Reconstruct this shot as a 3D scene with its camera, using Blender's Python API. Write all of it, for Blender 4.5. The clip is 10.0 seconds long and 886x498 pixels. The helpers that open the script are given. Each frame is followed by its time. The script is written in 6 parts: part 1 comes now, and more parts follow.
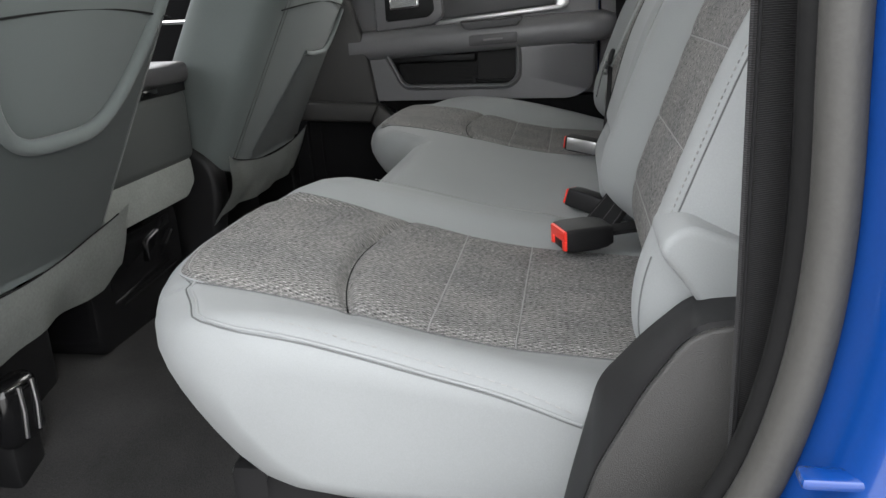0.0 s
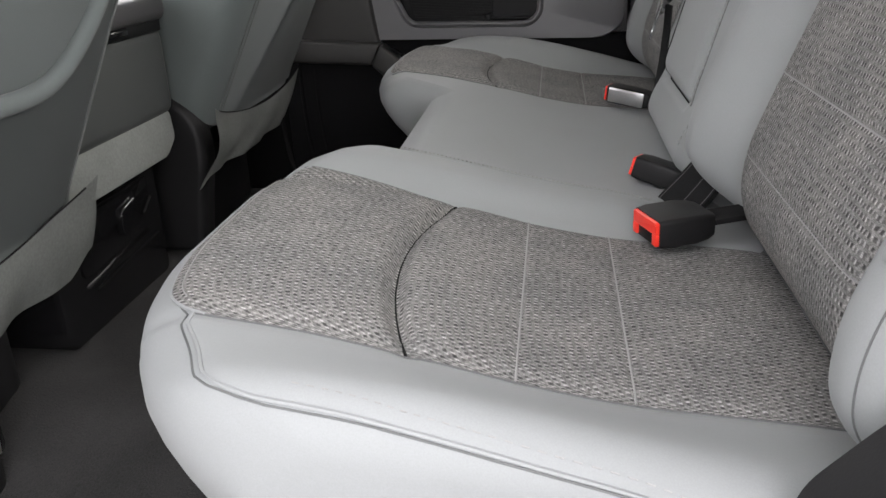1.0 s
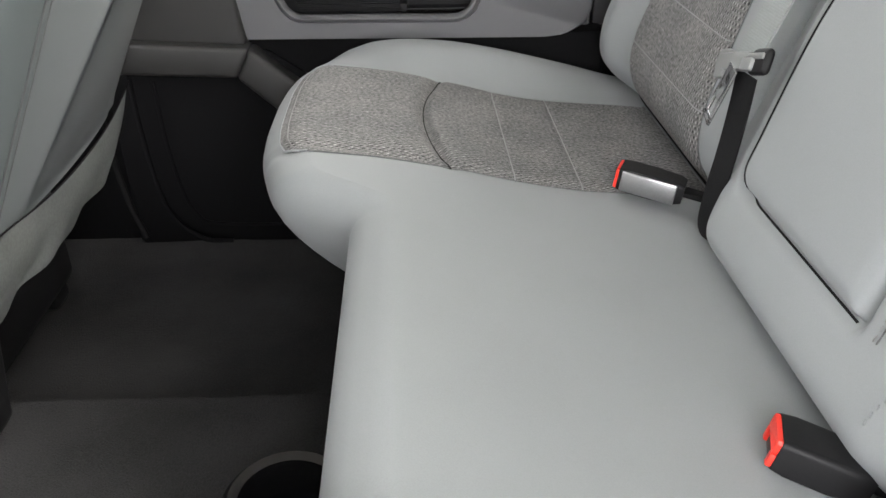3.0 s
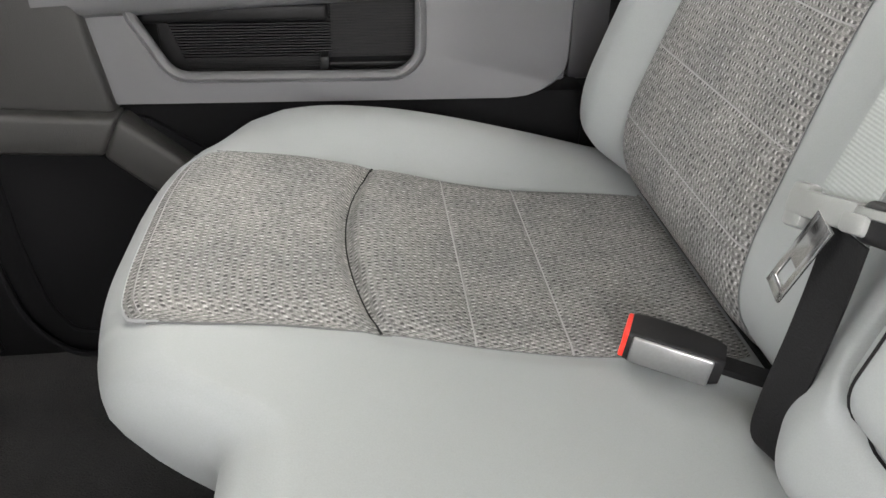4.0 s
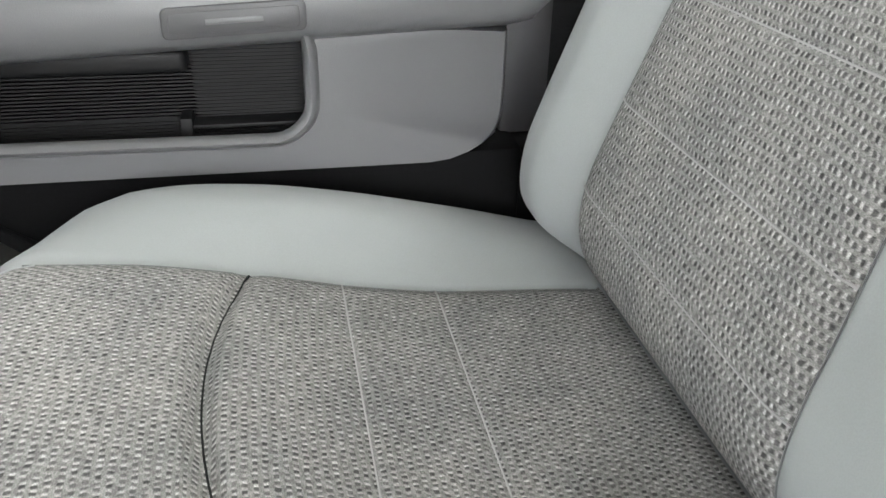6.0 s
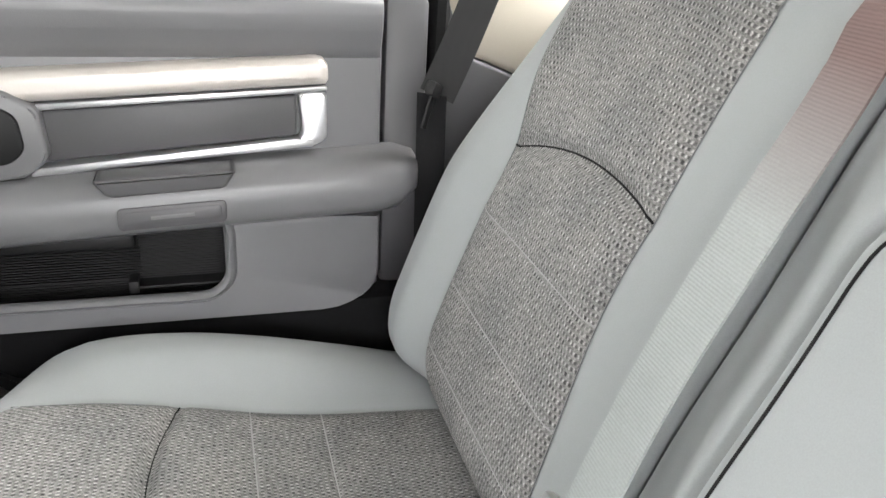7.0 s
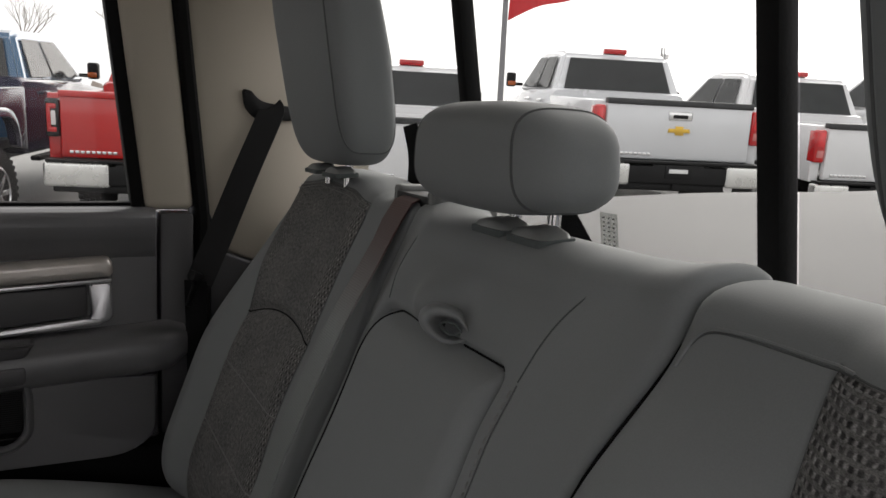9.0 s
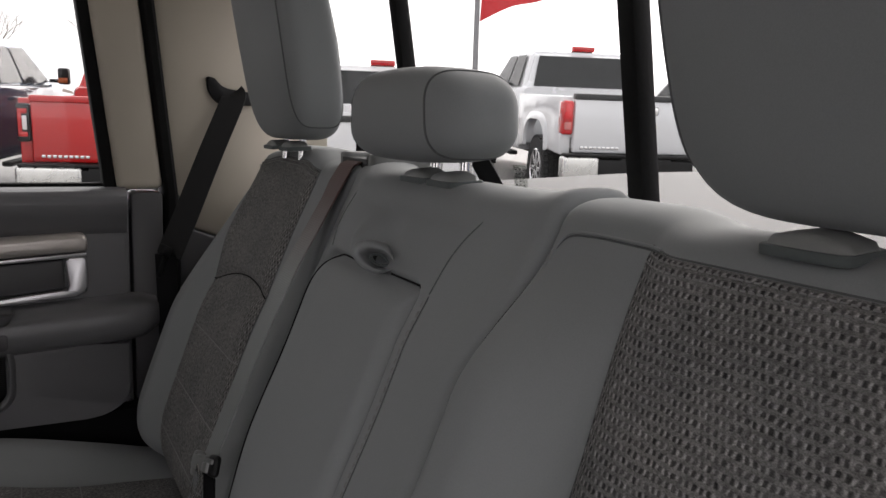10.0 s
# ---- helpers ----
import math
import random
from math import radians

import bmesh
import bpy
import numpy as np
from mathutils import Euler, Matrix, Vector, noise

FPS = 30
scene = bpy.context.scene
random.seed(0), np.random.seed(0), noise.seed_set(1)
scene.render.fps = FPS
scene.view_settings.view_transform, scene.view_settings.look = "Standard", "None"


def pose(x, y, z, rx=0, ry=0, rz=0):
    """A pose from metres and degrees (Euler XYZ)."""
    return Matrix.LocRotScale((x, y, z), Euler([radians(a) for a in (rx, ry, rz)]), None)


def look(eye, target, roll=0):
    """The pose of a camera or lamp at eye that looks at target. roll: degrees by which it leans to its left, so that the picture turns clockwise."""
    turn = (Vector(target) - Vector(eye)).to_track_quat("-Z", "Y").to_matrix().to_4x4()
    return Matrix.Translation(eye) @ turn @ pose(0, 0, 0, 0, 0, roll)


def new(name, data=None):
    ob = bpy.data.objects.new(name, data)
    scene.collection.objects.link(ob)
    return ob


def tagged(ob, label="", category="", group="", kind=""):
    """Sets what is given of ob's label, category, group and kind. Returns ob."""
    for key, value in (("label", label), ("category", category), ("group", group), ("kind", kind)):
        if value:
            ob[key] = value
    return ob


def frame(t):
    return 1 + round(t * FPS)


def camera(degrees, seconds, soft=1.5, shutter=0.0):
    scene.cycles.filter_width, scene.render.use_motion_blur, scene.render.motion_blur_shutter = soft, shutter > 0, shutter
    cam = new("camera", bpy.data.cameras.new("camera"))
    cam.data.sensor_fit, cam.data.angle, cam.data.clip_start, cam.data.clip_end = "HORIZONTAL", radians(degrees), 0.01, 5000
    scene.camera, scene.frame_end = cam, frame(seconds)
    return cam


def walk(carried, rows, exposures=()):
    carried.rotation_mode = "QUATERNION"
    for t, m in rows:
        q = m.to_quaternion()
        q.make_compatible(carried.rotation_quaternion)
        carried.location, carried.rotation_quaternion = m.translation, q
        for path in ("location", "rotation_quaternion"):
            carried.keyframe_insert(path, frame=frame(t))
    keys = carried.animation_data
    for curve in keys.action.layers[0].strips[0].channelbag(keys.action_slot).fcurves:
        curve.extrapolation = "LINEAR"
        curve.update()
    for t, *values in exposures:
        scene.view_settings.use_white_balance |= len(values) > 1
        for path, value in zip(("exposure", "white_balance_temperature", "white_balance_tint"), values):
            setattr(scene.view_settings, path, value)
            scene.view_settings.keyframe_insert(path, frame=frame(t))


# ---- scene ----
cam = camera(58.9, 10.0)
PATH = [
    (0, (-0.004, -0.007, 1.26), (-0.333, 1.87, 0.653), -2.7),
    (0.5, (-0.078, 0.1, 1.251), (-0.39, 1.956, 0.574), -2.3),
    (1, (-0.118, 0.194, 1.257), (-0.387, 2.021, 0.491), -2.3),
    (1.5, (-0.146, 0.353, 1.262), (-0.344, 2.155, 0.418), -2.2),
    (2, (-0.177, 0.479, 1.286), (-0.296, 2.257, 0.377), -1.6),
    (2.5, (-0.237, 0.629, 1.312), (-0.262, 2.384, 0.353), -1.0),
    (3, (-0.262, 0.782, 1.368), (-0.19, 2.501, 0.348), -0.3),
    (4.3, (-0.215, 1.21, 1.342), (0.011, 2.915, 0.321), 1.4),
    (4.5, (-0.212, 1.261, 1.328), (0.037, 2.969, 0.319), 1.7),
    (5, (-0.19, 1.361, 1.278), (0.06, 3.062, 0.256), 1.5),
    (5.2, (-0.191, 1.38, 1.25), (0.07, 3.098, 0.259), 0.9),
    (6.3, (-0.179, 1.32, 1.386), (0.295, 2.997, 0.407), 3.4),
    (6.5, (-0.187, 1.284, 1.431), (0.344, 2.961, 0.48), 4.3),
    (7, (-0.161, 1.152, 1.528), (0.384, 2.89, 0.702), 3.6),
    (7.5, (-0.16, 1.019, 1.546), (0.497, 2.822, 0.983), 3.8),
    (8, (-0.129, 0.905, 1.577), (0.57, 2.731, 1.157), 3.3),
    (8.5, (-0.114, 0.815, 1.582), (0.711, 2.605, 1.244), 3.0),
    (9, (-0.112, 0.738, 1.576), (0.785, 2.498, 1.266), 2.7),
    (9.5, (-0.126, 0.666, 1.569), (0.806, 2.409, 1.262), 2.4),
    (10, (-0.123, 0.604, 1.538), (0.823, 2.34, 1.235), 1.7),
]
walk(cam, [(t, look(eye, target, roll)) for t, eye, target, roll in PATH], exposures=[(0.0, 2.94, 6500, 11), (0.5, 3.0, 6650, 14), (1.0, 3.14, 6650, 15), (2.0, 3.6, 6750, 17), (2.5, 3.83, 6700, 15), (3.0, 4.2, 6600, 13), (4.5, 4.68, 6800, 12), (5.0, 4.72, 6700, 10), (6.5, 4.80, 6500, 9), (7.0, 4.72, 6600, 12), (7.5, 3.93, 6700, 17), (8.0, 2.95, 6750, 18), (8.5, 1.88, 6700, 16), (9.0, 1.27, 6750, 15), (9.5, 1.29, 6700, 16), (10.0, 1.58, 6700, 18)])

# ---- world and sun ----
world = bpy.data.worlds.new("overcast_sky")
scene.world = world
world.use_nodes = True
wn = world.node_tree
wn.nodes.clear()
w_out = wn.nodes.new("ShaderNodeOutputWorld")
w_bg = wn.nodes.new("ShaderNodeBackground")
w_sky = wn.nodes.new("ShaderNodeTexSky")
w_sky.sky_type = "NISHITA"
w_sky.sun_disc = False
w_sky.sun_elevation = radians(33)
w_sky.sun_rotation = radians(53)
w_sky.air_density, w_sky.dust_density, w_sky.ozone_density = 1.0, 6.0, 1.0
w_hsv = wn.nodes.new("ShaderNodeHueSaturation")
w_hsv.inputs["Saturation"].default_value = 0.10
w_bg.inputs["Strength"].default_value = 0.15
w_mix = wn.nodes.new("ShaderNodeMix")
w_mix.data_type = "RGBA"
w_mix.inputs[0].default_value = 0.75
w_mix.inputs[7].default_value = (6.4, 6.5, 6.6, 1)       # even cloud cover
wn.links.new(w_sky.outputs[0], w_hsv.inputs["Color"])
wn.links.new(w_hsv.outputs[0], w_mix.inputs[6])
wn.links.new(w_mix.outputs[2], w_bg.inputs["Color"])
wn.links.new(w_bg.outputs[0], w_out.inputs["Surface"])
sun = new("sun", bpy.data.lights.new("sun", "SUN"))
sun.data.energy, sun.data.angle, sun.data.color = 1.0, radians(60), (1.0, 0.97, 0.93)
sun.matrix_world = look((8, 6, 6.5), (0, 0, 0))


# ---- materials ----
def ramp2(nt, fac, a, b, p0=0.35, p1=0.65):
    r = nt.nodes.new("ShaderNodeValToRGB")
    r.color_ramp.elements[0].position, r.color_ramp.elements[1].position = p0, p1
    r.color_ramp.elements[0].color = (*a, 1)
    r.color_ramp.elements[1].color = (*b, 1)
    nt.links.new(fac, r.inputs[0])
    return r.outputs[0]


def surface(name, color, rough=0.6, metal=0.0, grain=400.0, bump=0.15, var=0.10, stain=6.0, spec=0.5, coat=0.0, sheen=0.0, dist=0.001):
    """A principled surface with stains at one scale, grain at another and a fine relief."""
    m = bpy.data.materials.new(name)
    m.use_nodes = True
    nt = m.node_tree
    b = nt.nodes["Principled BSDF"]
    tc = nt.nodes.new("ShaderNodeTexCoord")
    n1 = nt.nodes.new("ShaderNodeTexNoise")
    n1.inputs["Scale"].default_value, n1.inputs["Detail"].default_value = stain, 4
    n2 = nt.nodes.new("ShaderNodeTexNoise")
    n2.inputs["Scale"].default_value, n2.inputs["Detail"].default_value = grain, 2
    for n in (n1, n2):
        nt.links.new(tc.outputs["Object"], n.inputs["Vector"])
    mix = nt.nodes.new("ShaderNodeMath")
    mix.operation = "MULTIPLY_ADD"
    mix.inputs[1].default_value = 0.6
    nt.links.new(n1.outputs["Fac"], mix.inputs[0])
    half = nt.nodes.new("ShaderNodeMath")
    half.operation = "MULTIPLY"
    half.inputs[1].default_value = 0.4
    nt.links.new(n2.outputs["Fac"], half.inputs[0])
    nt.links.new(half.outputs[0], mix.inputs[2])
    lo = tuple(c * (1 - var) for c in color)
    hi = tuple(min(1.0, c * (1 + var)) for c in color)
    nt.links.new(ramp2(nt, mix.outputs[0], lo, hi), b.inputs["Base Color"])
    rr = nt.nodes.new("ShaderNodeMapRange")
    rr.inputs["To Min"].default_value, rr.inputs["To Max"].default_value = max(0.02, rough - 0.07), min(1.0, rough + 0.07)
    nt.links.new(n1.outputs["Fac"], rr.inputs["Value"])
    nt.links.new(rr.outputs[0], b.inputs["Roughness"])
    b.inputs["Metallic"].default_value = metal
    b.inputs["Specular IOR Level"].default_value = spec
    b.inputs["Coat Weight"].default_value = coat
    b.inputs["Sheen Weight"].default_value = sheen
    if bump:
        bp = nt.nodes.new("ShaderNodeBump")
        bp.inputs["Strength"].default_value, bp.inputs["Distance"].default_value = bump, dist
        nt.links.new(n2.outputs["Fac"], bp.inputs["Height"])
        nt.links.new(bp.outputs[0], b.inputs["Normal"])
    return m


def woven(name, dark, mid, light, pu=0.0052, pv=0.0060):
    """Knitted cloth: rows of dark and light dashes over a mottled yarn; reads the UV map, in metres."""
    m = bpy.data.materials.new(name)
    m.use_nodes = True
    nt = m.node_tree
    b = nt.nodes["Principled BSDF"]

    def mth(op, a, b_=None, c_=None):
        n = nt.nodes.new("ShaderNodeMath")
        n.operation = op
        for i, v in enumerate((a, b_, c_)):
            if v is None:
                continue
            if isinstance(v, (int, float)):
                n.inputs[i].default_value = v
            else:
                nt.links.new(v, n.inputs[i])
        return n.outputs[0]

    def noise_tex(scale, detail=2, vec=None):
        n = nt.nodes.new("ShaderNodeTexNoise")
        n.inputs["Scale"].default_value, n.inputs["Detail"].default_value = scale, detail
        nt.links.new(vec, n.inputs["Vector"])
        return n
    uv = nt.nodes.new("ShaderNodeUVMap").outputs[0]
    wob = noise_tex(130, 2, uv)
    off = nt.nodes.new("ShaderNodeVectorMath")
    off.operation = "MULTIPLY_ADD"
    off.inputs[1].default_value = (0.0040, 0.0028, 0)
    nt.links.new(wob.outputs["Color"], off.inputs[0])
    nt.links.new(uv, off.inputs[2])
    sep = nt.nodes.new("ShaderNodeSeparateXYZ")
    nt.links.new(off.outputs[0], sep.inputs[0])
    v = mth("DIVIDE", sep.outputs["Y"], pv)
    row = mth("FLOOR", v)
    rown = nt.nodes.new("ShaderNodeTexWhiteNoise")
    rown.noise_dimensions = "1D"
    nt.links.new(row, rown.inputs["W"])
    odd = mth("ADD", mth("MULTIPLY", mth("MODULO", row, 2.0), 0.5), mth("MULTIPLY", rown.outputs["Value"], 0.25))
    u = mth("ADD", mth("DIVIDE", sep.outputs["X"], pu), odd)
    col = mth("FLOOR", u)
    fu, fv = mth("SUBTRACT", mth("FRACT", u), 0.5), mth("SUBTRACT", mth("FRACT", v), 0.5)
    cell = nt.nodes.new("ShaderNodeCombineXYZ")
    nt.links.new(col, cell.inputs[0])
    nt.links.new(row, cell.inputs[1])
    wn_ = nt.nodes.new("ShaderNodeTexWhiteNoise")
    wn_.noise_dimensions = "2D"
    nt.links.new(cell.outputs[0], wn_.inputs["Vector"])
    rnd = wn_.outputs["Value"]

    def band(x, lo, hi):
        n = nt.nodes.new("ShaderNodeMapRange")
        n.interpolation_type = "SMOOTHSTEP"
        n.inputs["From Min"].default_value, n.inputs["From Max"].default_value = hi, lo
        nt.links.new(x, n.inputs["Value"])
        return n.outputs[0]
    # each row carries dark and light dashes in turn; plain yarn lies between the rows
    inrow = band(mth("ABSOLUTE", fv), 0.18, 0.34)
    dk = band(mth("ABSOLUTE", mth("ADD", fu, 0.20)), 0.10, 0.34)
    lt = band(mth("ABSOLUTE", mth("SUBTRACT", fu, 0.24)), 0.08, 0.26)
    holes = mth("MULTIPLY", mth("MULTIPLY", dk, inrow), mth("MULTIPLY_ADD", rnd, 0.60, 0.38))
    loops = mth("MULTIPLY", mth("MULTIPLY", lt, inrow), mth("MULTIPLY_ADD", mth("FRACT", mth("MULTIPLY", rnd, 7.3)), 0.62, 0.34))
    strm = nt.nodes.new("ShaderNodeMapping")
    strm.inputs["Scale"].default_value = (0.8, 1.25, 1)
    nt.links.new(uv, strm.inputs["Vector"])
    fib = noise_tex(950, 3, strm.outputs[0])
    big = noise_tex(16, 3, uv)
    fleck = noise_tex(210, 3, uv)

    def mixc(fac, a, b_, mode="MIX"):
        n = nt.nodes.new("ShaderNodeMix")
        n.data_type, n.blend_type = "RGBA", mode
        for i, v_ in ((0, fac), (6, a), (7, b_)):
            if isinstance(v_, (int, float)):
                n.inputs[i].default_value = v_
            elif isinstance(v_, tuple):
                n.inputs[i].default_value = (*v_, 1)
            else:
                nt.links.new(v_, n.inputs[i])
        return n.outputs[2]
    c = mixc(loops, mid, light)
    c = mixc(holes, c, dark)
    c = mixc(0.85, c, ramp2(nt, fib.outputs["Fac"], (0.58, 0.58, 0.58), (1.42, 1.42, 1.42), 0.30, 0.70), "MULTIPLY")
    c = mixc(0.6, c, ramp2(nt, big.outputs["Fac"], (0.78, 0.78, 0.79), (1.12, 1.09, 1.07)), "MULTIPLY")
    c = mixc(0.8, c, ramp2(nt, fleck.outputs["Fac"], (0.62, 0.62, 0.62), (1.30, 1.30, 1.30), 0.36, 0.66), "MULTIPLY")
    nt.links.new(c, b.inputs["Base Color"])
    b.inputs["Roughness"].default_value = 0.9
    b.inputs["Specular IOR Level"].default_value = 0.2
    bp = nt.nodes.new("ShaderNodeBump")
    bp.inputs["Strength"].default_value, bp.inputs["Distance"].default_value = 0.7, 0.0015
    nt.links.new(mth("SUBTRACT", mth("MULTIPLY_ADD", loops, 0.4, mth("MULTIPLY", fib.outputs["Fac"], 0.5)), holes), bp.inputs["Height"])
    nt.links.new(bp.outputs[0], b.inputs["Normal"])
    return m


def ribbed(m, period, depth, mix=0.7):
    """Adds fine cross ribs to a webbing: darker and lower lines along z."""
    nt = m.node_tree
    b = nt.nodes["Principled BSDF"]
    tc = nt.nodes.new("ShaderNodeTexCoord")
    w = nt.nodes.new("ShaderNodeTexWave")
    w.bands_direction = "Z"
    w.inputs["Scale"].default_value = 0.314 / period
    w.inputs["Distortion"].default_value = 0.6
    nt.links.new(tc.outputs["Object"], w.inputs["Vector"])
    src = b.inputs["Base Color"].links[0].from_socket
    mx = nt.nodes.new("ShaderNodeMix")
    mx.data_type, mx.blend_type = "RGBA", "MULTIPLY"
    mx.inputs[0].default_value = mix
    nt.links.new(src, mx.inputs[6])
    nt.links.new(w.outputs["Color"], mx.inputs[7])
    nt.links.new(mx.outputs[2], b.inputs["Base Color"])
    bp = nt.nodes.new("ShaderNodeBump")
    bp.inputs["Strength"].default_value, bp.inputs["Distance"].default_value = 0.8, depth
    nt.links.new(w.outputs["Fac"], bp.inputs["Height"])
    nt.links.new(bp.outputs[0], b.inputs["Normal"])
    return m


def glassy(name, tint=(1, 1, 1), rough=0.0):
    m = bpy.data.materials.new(name)
    m.use_nodes = True
    nt = m.node_tree
    nt.nodes.clear()
    out = nt.nodes.new("ShaderNodeOutputMaterial")
    tr = nt.nodes.new("ShaderNodeBsdfTransparent")
    tr.inputs[0].default_value = (*tint, 1)
    gl = nt.nodes.new("ShaderNodeBsdfGlossy")
    gl.inputs["Roughness"].default_value = rough
    lw = nt.nodes.new("ShaderNodeLayerWeight")
    lw.inputs["Blend"].default_value = 0.5
    pw = nt.nodes.new("ShaderNodeMath")
    pw.operation = "POWER"
    pw.inputs[1].default_value = 5.0
    nt.links.new(lw.outputs["Facing"], pw.inputs[0])
    fr = nt.nodes.new("ShaderNodeMath")
    fr.operation = "MULTIPLY_ADD"
    fr.inputs[1].default_value, fr.inputs[2].default_value = 0.20, 0.012
    nt.links.new(pw.outputs[0], fr.inputs[0])
    mx = nt.nodes.new("ShaderNodeMixShader")
    nt.links.new(fr.outputs[0], mx.inputs[0])
    nt.links.new(tr.outputs[0], mx.inputs[1])
    nt.links.new(gl.outputs[0], mx.inputs[2])
    nt.links.new(mx.outputs[0], out.inputs["Surface"])
    return m


M_CLOTH = surface("grey_cloth", (0.224, 0.235, 0.237), 0.75, grain=900, bump=0.12, var=0.06, stain=4, spec=0.3, sheen=0.08, dist=0.0006)
# darker copy of the grey cloth, with the front seats' shade put in
M_CLOTH_D = surface("shaded_grey_cloth", (0.092, 0.106, 0.104), 0.8, grain=900, bump=0.12, var=0.06, stain=4, spec=0.3, sheen=0.08, dist=0.0006)
M_WOVEN = woven("woven_charcoal_cloth", (0.040, 0.041, 0.040), (0.180, 0.180, 0.174), (0.36, 0.357, 0.348), 0.0050, 0.0062)
# near-black for seams, and for shade put into grooves and folds
M_SEAMD = surface("dark_seam_and_shade", (0.010, 0.010, 0.010), 0.95, bump=0, spec=0.1)
M_STITCH = surface("pale_stitch", (0.24, 0.24, 0.235), 0.85, grain=1500, bump=0.4)
M_DARK = surface("matt_black_plastic", (0.0045, 0.0045, 0.005), 0.8, grain=500, bump=0.2, var=0.2, spec=0.12)
M_SEAMM = surface("grey_thread", (0.10, 0.105, 0.105), 0.85, grain=1500, bump=0.4)
M_BLACK = surface("black_plastic", (0.009, 0.009, 0.0095), 0.5, grain=700, bump=0.12, var=0.15, spec=0.22)
M_DOOR = surface("dark_grey_plastic", (0.135, 0.135, 0.139), 0.33, grain=900, bump=0.25, var=0.06)
M_DOOR_D = surface("charcoal_plastic", (0.068, 0.067, 0.070), 0.45, grain=900, bump=0.25, var=0.08)
M_PEB = surface("pebbled_charcoal_plastic", (0.028, 0.0275, 0.026), 0.36, grain=1100, bump=0.6, var=0.10, dist=0.0012)
M_CARPET = surface("black_carpet", (0.036, 0.0355, 0.0355), 0.95, grain=500, bump=0.9, var=0.35, spec=0.1, dist=0.003)
M_BEIGE = surface("beige_trim", (0.52, 0.472, 0.388), 0.7, grain=600, bump=0.15, var=0.04)
M_HEAD = surface("pale_headliner_cloth", (0.70, 0.66, 0.60), 0.9, grain=600, bump=0.2, var=0.04)
M_CHROME = surface("chrome", (0.8, 0.8, 0.8), 0.16, 1.0, bump=0, var=0.03)
M_SKIRT = surface("dull_grey_cloth", (0.215, 0.226, 0.216), 0.9, grain=260, bump=0.35, var=0.14, stain=9, spec=0.2)
M_SILV = surface("matt_silver", (0.62, 0.62, 0.63), 0.36, 0.85, bump=0.03, var=0.04)
M_SATIN = surface("satin_silver", (0.60, 0.56, 0.52), 0.38, 0.45, bump=0, var=0.04)
M_STEEL = surface("dull_steel", (0.5, 0.5, 0.5), 0.3, 1.0, bump=0.05, var=0.08)
M_RED = surface("red_plastic", (0.75, 0.035, 0.02), 0.4, bump=0.05, var=0.08)
M_BELT = surface("black_webbing", (0.009, 0.009, 0.0095), 0.8, grain=600, bump=0.5, var=0.15, spec=0.15)
M_BELTN = ribbed(surface("ribbed_black_webbing", (0.042, 0.042, 0.043), 0.7, grain=900, bump=0.3, var=0.15, spec=0.2), 0.0012, 0.0005)
M_BLUE = surface("blue_car_paint", (0.002, 0.036, 0.185), 0.22, 0.1, bump=0, var=0.06, coat=0.6)
M_PALE = surface("pale_grey_plastic", (0.19, 0.195, 0.19), 0.45, grain=700, bump=0.1, var=0.05)
M_RUBBER = surface("black_rubber", (0.008, 0.008, 0.008), 0.7, grain=300, bump=0.2, var=0.2, spec=0.15)
M_SEAL = surface("grey_rubber_seal", (0.034, 0.033, 0.030), 0.6, grain=300, bump=0.3, var=0.15)
M_GLASS = glassy("tinted_clear_glass", (0.74, 0.75, 0.74))
M_GLASSD = surface("tinted_glass", (0.05, 0.054, 0.056), 0.06, bump=0, grain=3, var=0.1, spec=0.7)
M_WHITEP = surface("white_print", (0.75, 0.75, 0.75), 0.6, bump=0)


# ---- mesh helpers ----
def from_bm(name, bm, mat, parent=None, smooth=True, label="", auto=40):
    me = bpy.data.meshes.new(name)
    bmesh.ops.recalc_face_normals(bm, faces=bm.faces)
    bm.to_mesh(me)
    bm.free()
    if smooth:
        for p in me.polygons:
            p.use_smooth = True
        me.set_sharp_from_angle(angle=radians(auto))
    me.materials.append(mat)
    ob = new(name, me)
    if parent is not None:
        ob.parent = parent
    if label:
        ob["label"] = label
    return ob


def part(name, bm, mat, parent, label="", auto=40):
    return from_bm(name, bm, mat, parent, True, label, auto)


def thing(name, label, category, group="", kind="", at=(0, 0, 0)):
    ob = new(name)
    ob.empty_display_size = 0.05
    ob.location = at
    return tagged(ob, label, category, group, kind)


def box_bm(x0, x1, y0, y1, z0, z1, bev=0.004, seg=2, bm=None):
    own = bm is None
    b = bmesh.new()
    bmesh.ops.create_cube(b, size=1)
    for v in b.verts:
        v.co = Vector((x0 if v.co.x < 0 else x1, y0 if v.co.y < 0 else y1, z0 if v.co.z < 0 else z1))
    if bev:
        bmesh.ops.bevel(b, geom=b.edges[:], offset=bev, segments=seg, affect="EDGES", profile=0.5)
    if own:
        return b
    me = bpy.data.meshes.new("tmp")
    b.to_mesh(me)
    b.free()
    bm.from_mesh(me)
    bpy.data.meshes.remove(me)
    return bm


def xform(bm, m):
    bmesh.ops.transform(bm, matrix=m, verts=bm.verts)
    return bm


def join_bm(*bms):
    out = bms[0]
    for b in bms[1:]:
        me = bpy.data.meshes.new("tmp")
        b.to_mesh(me)
        b.free()
        out.from_mesh(me)
        bpy.data.meshes.remove(me)
    return out


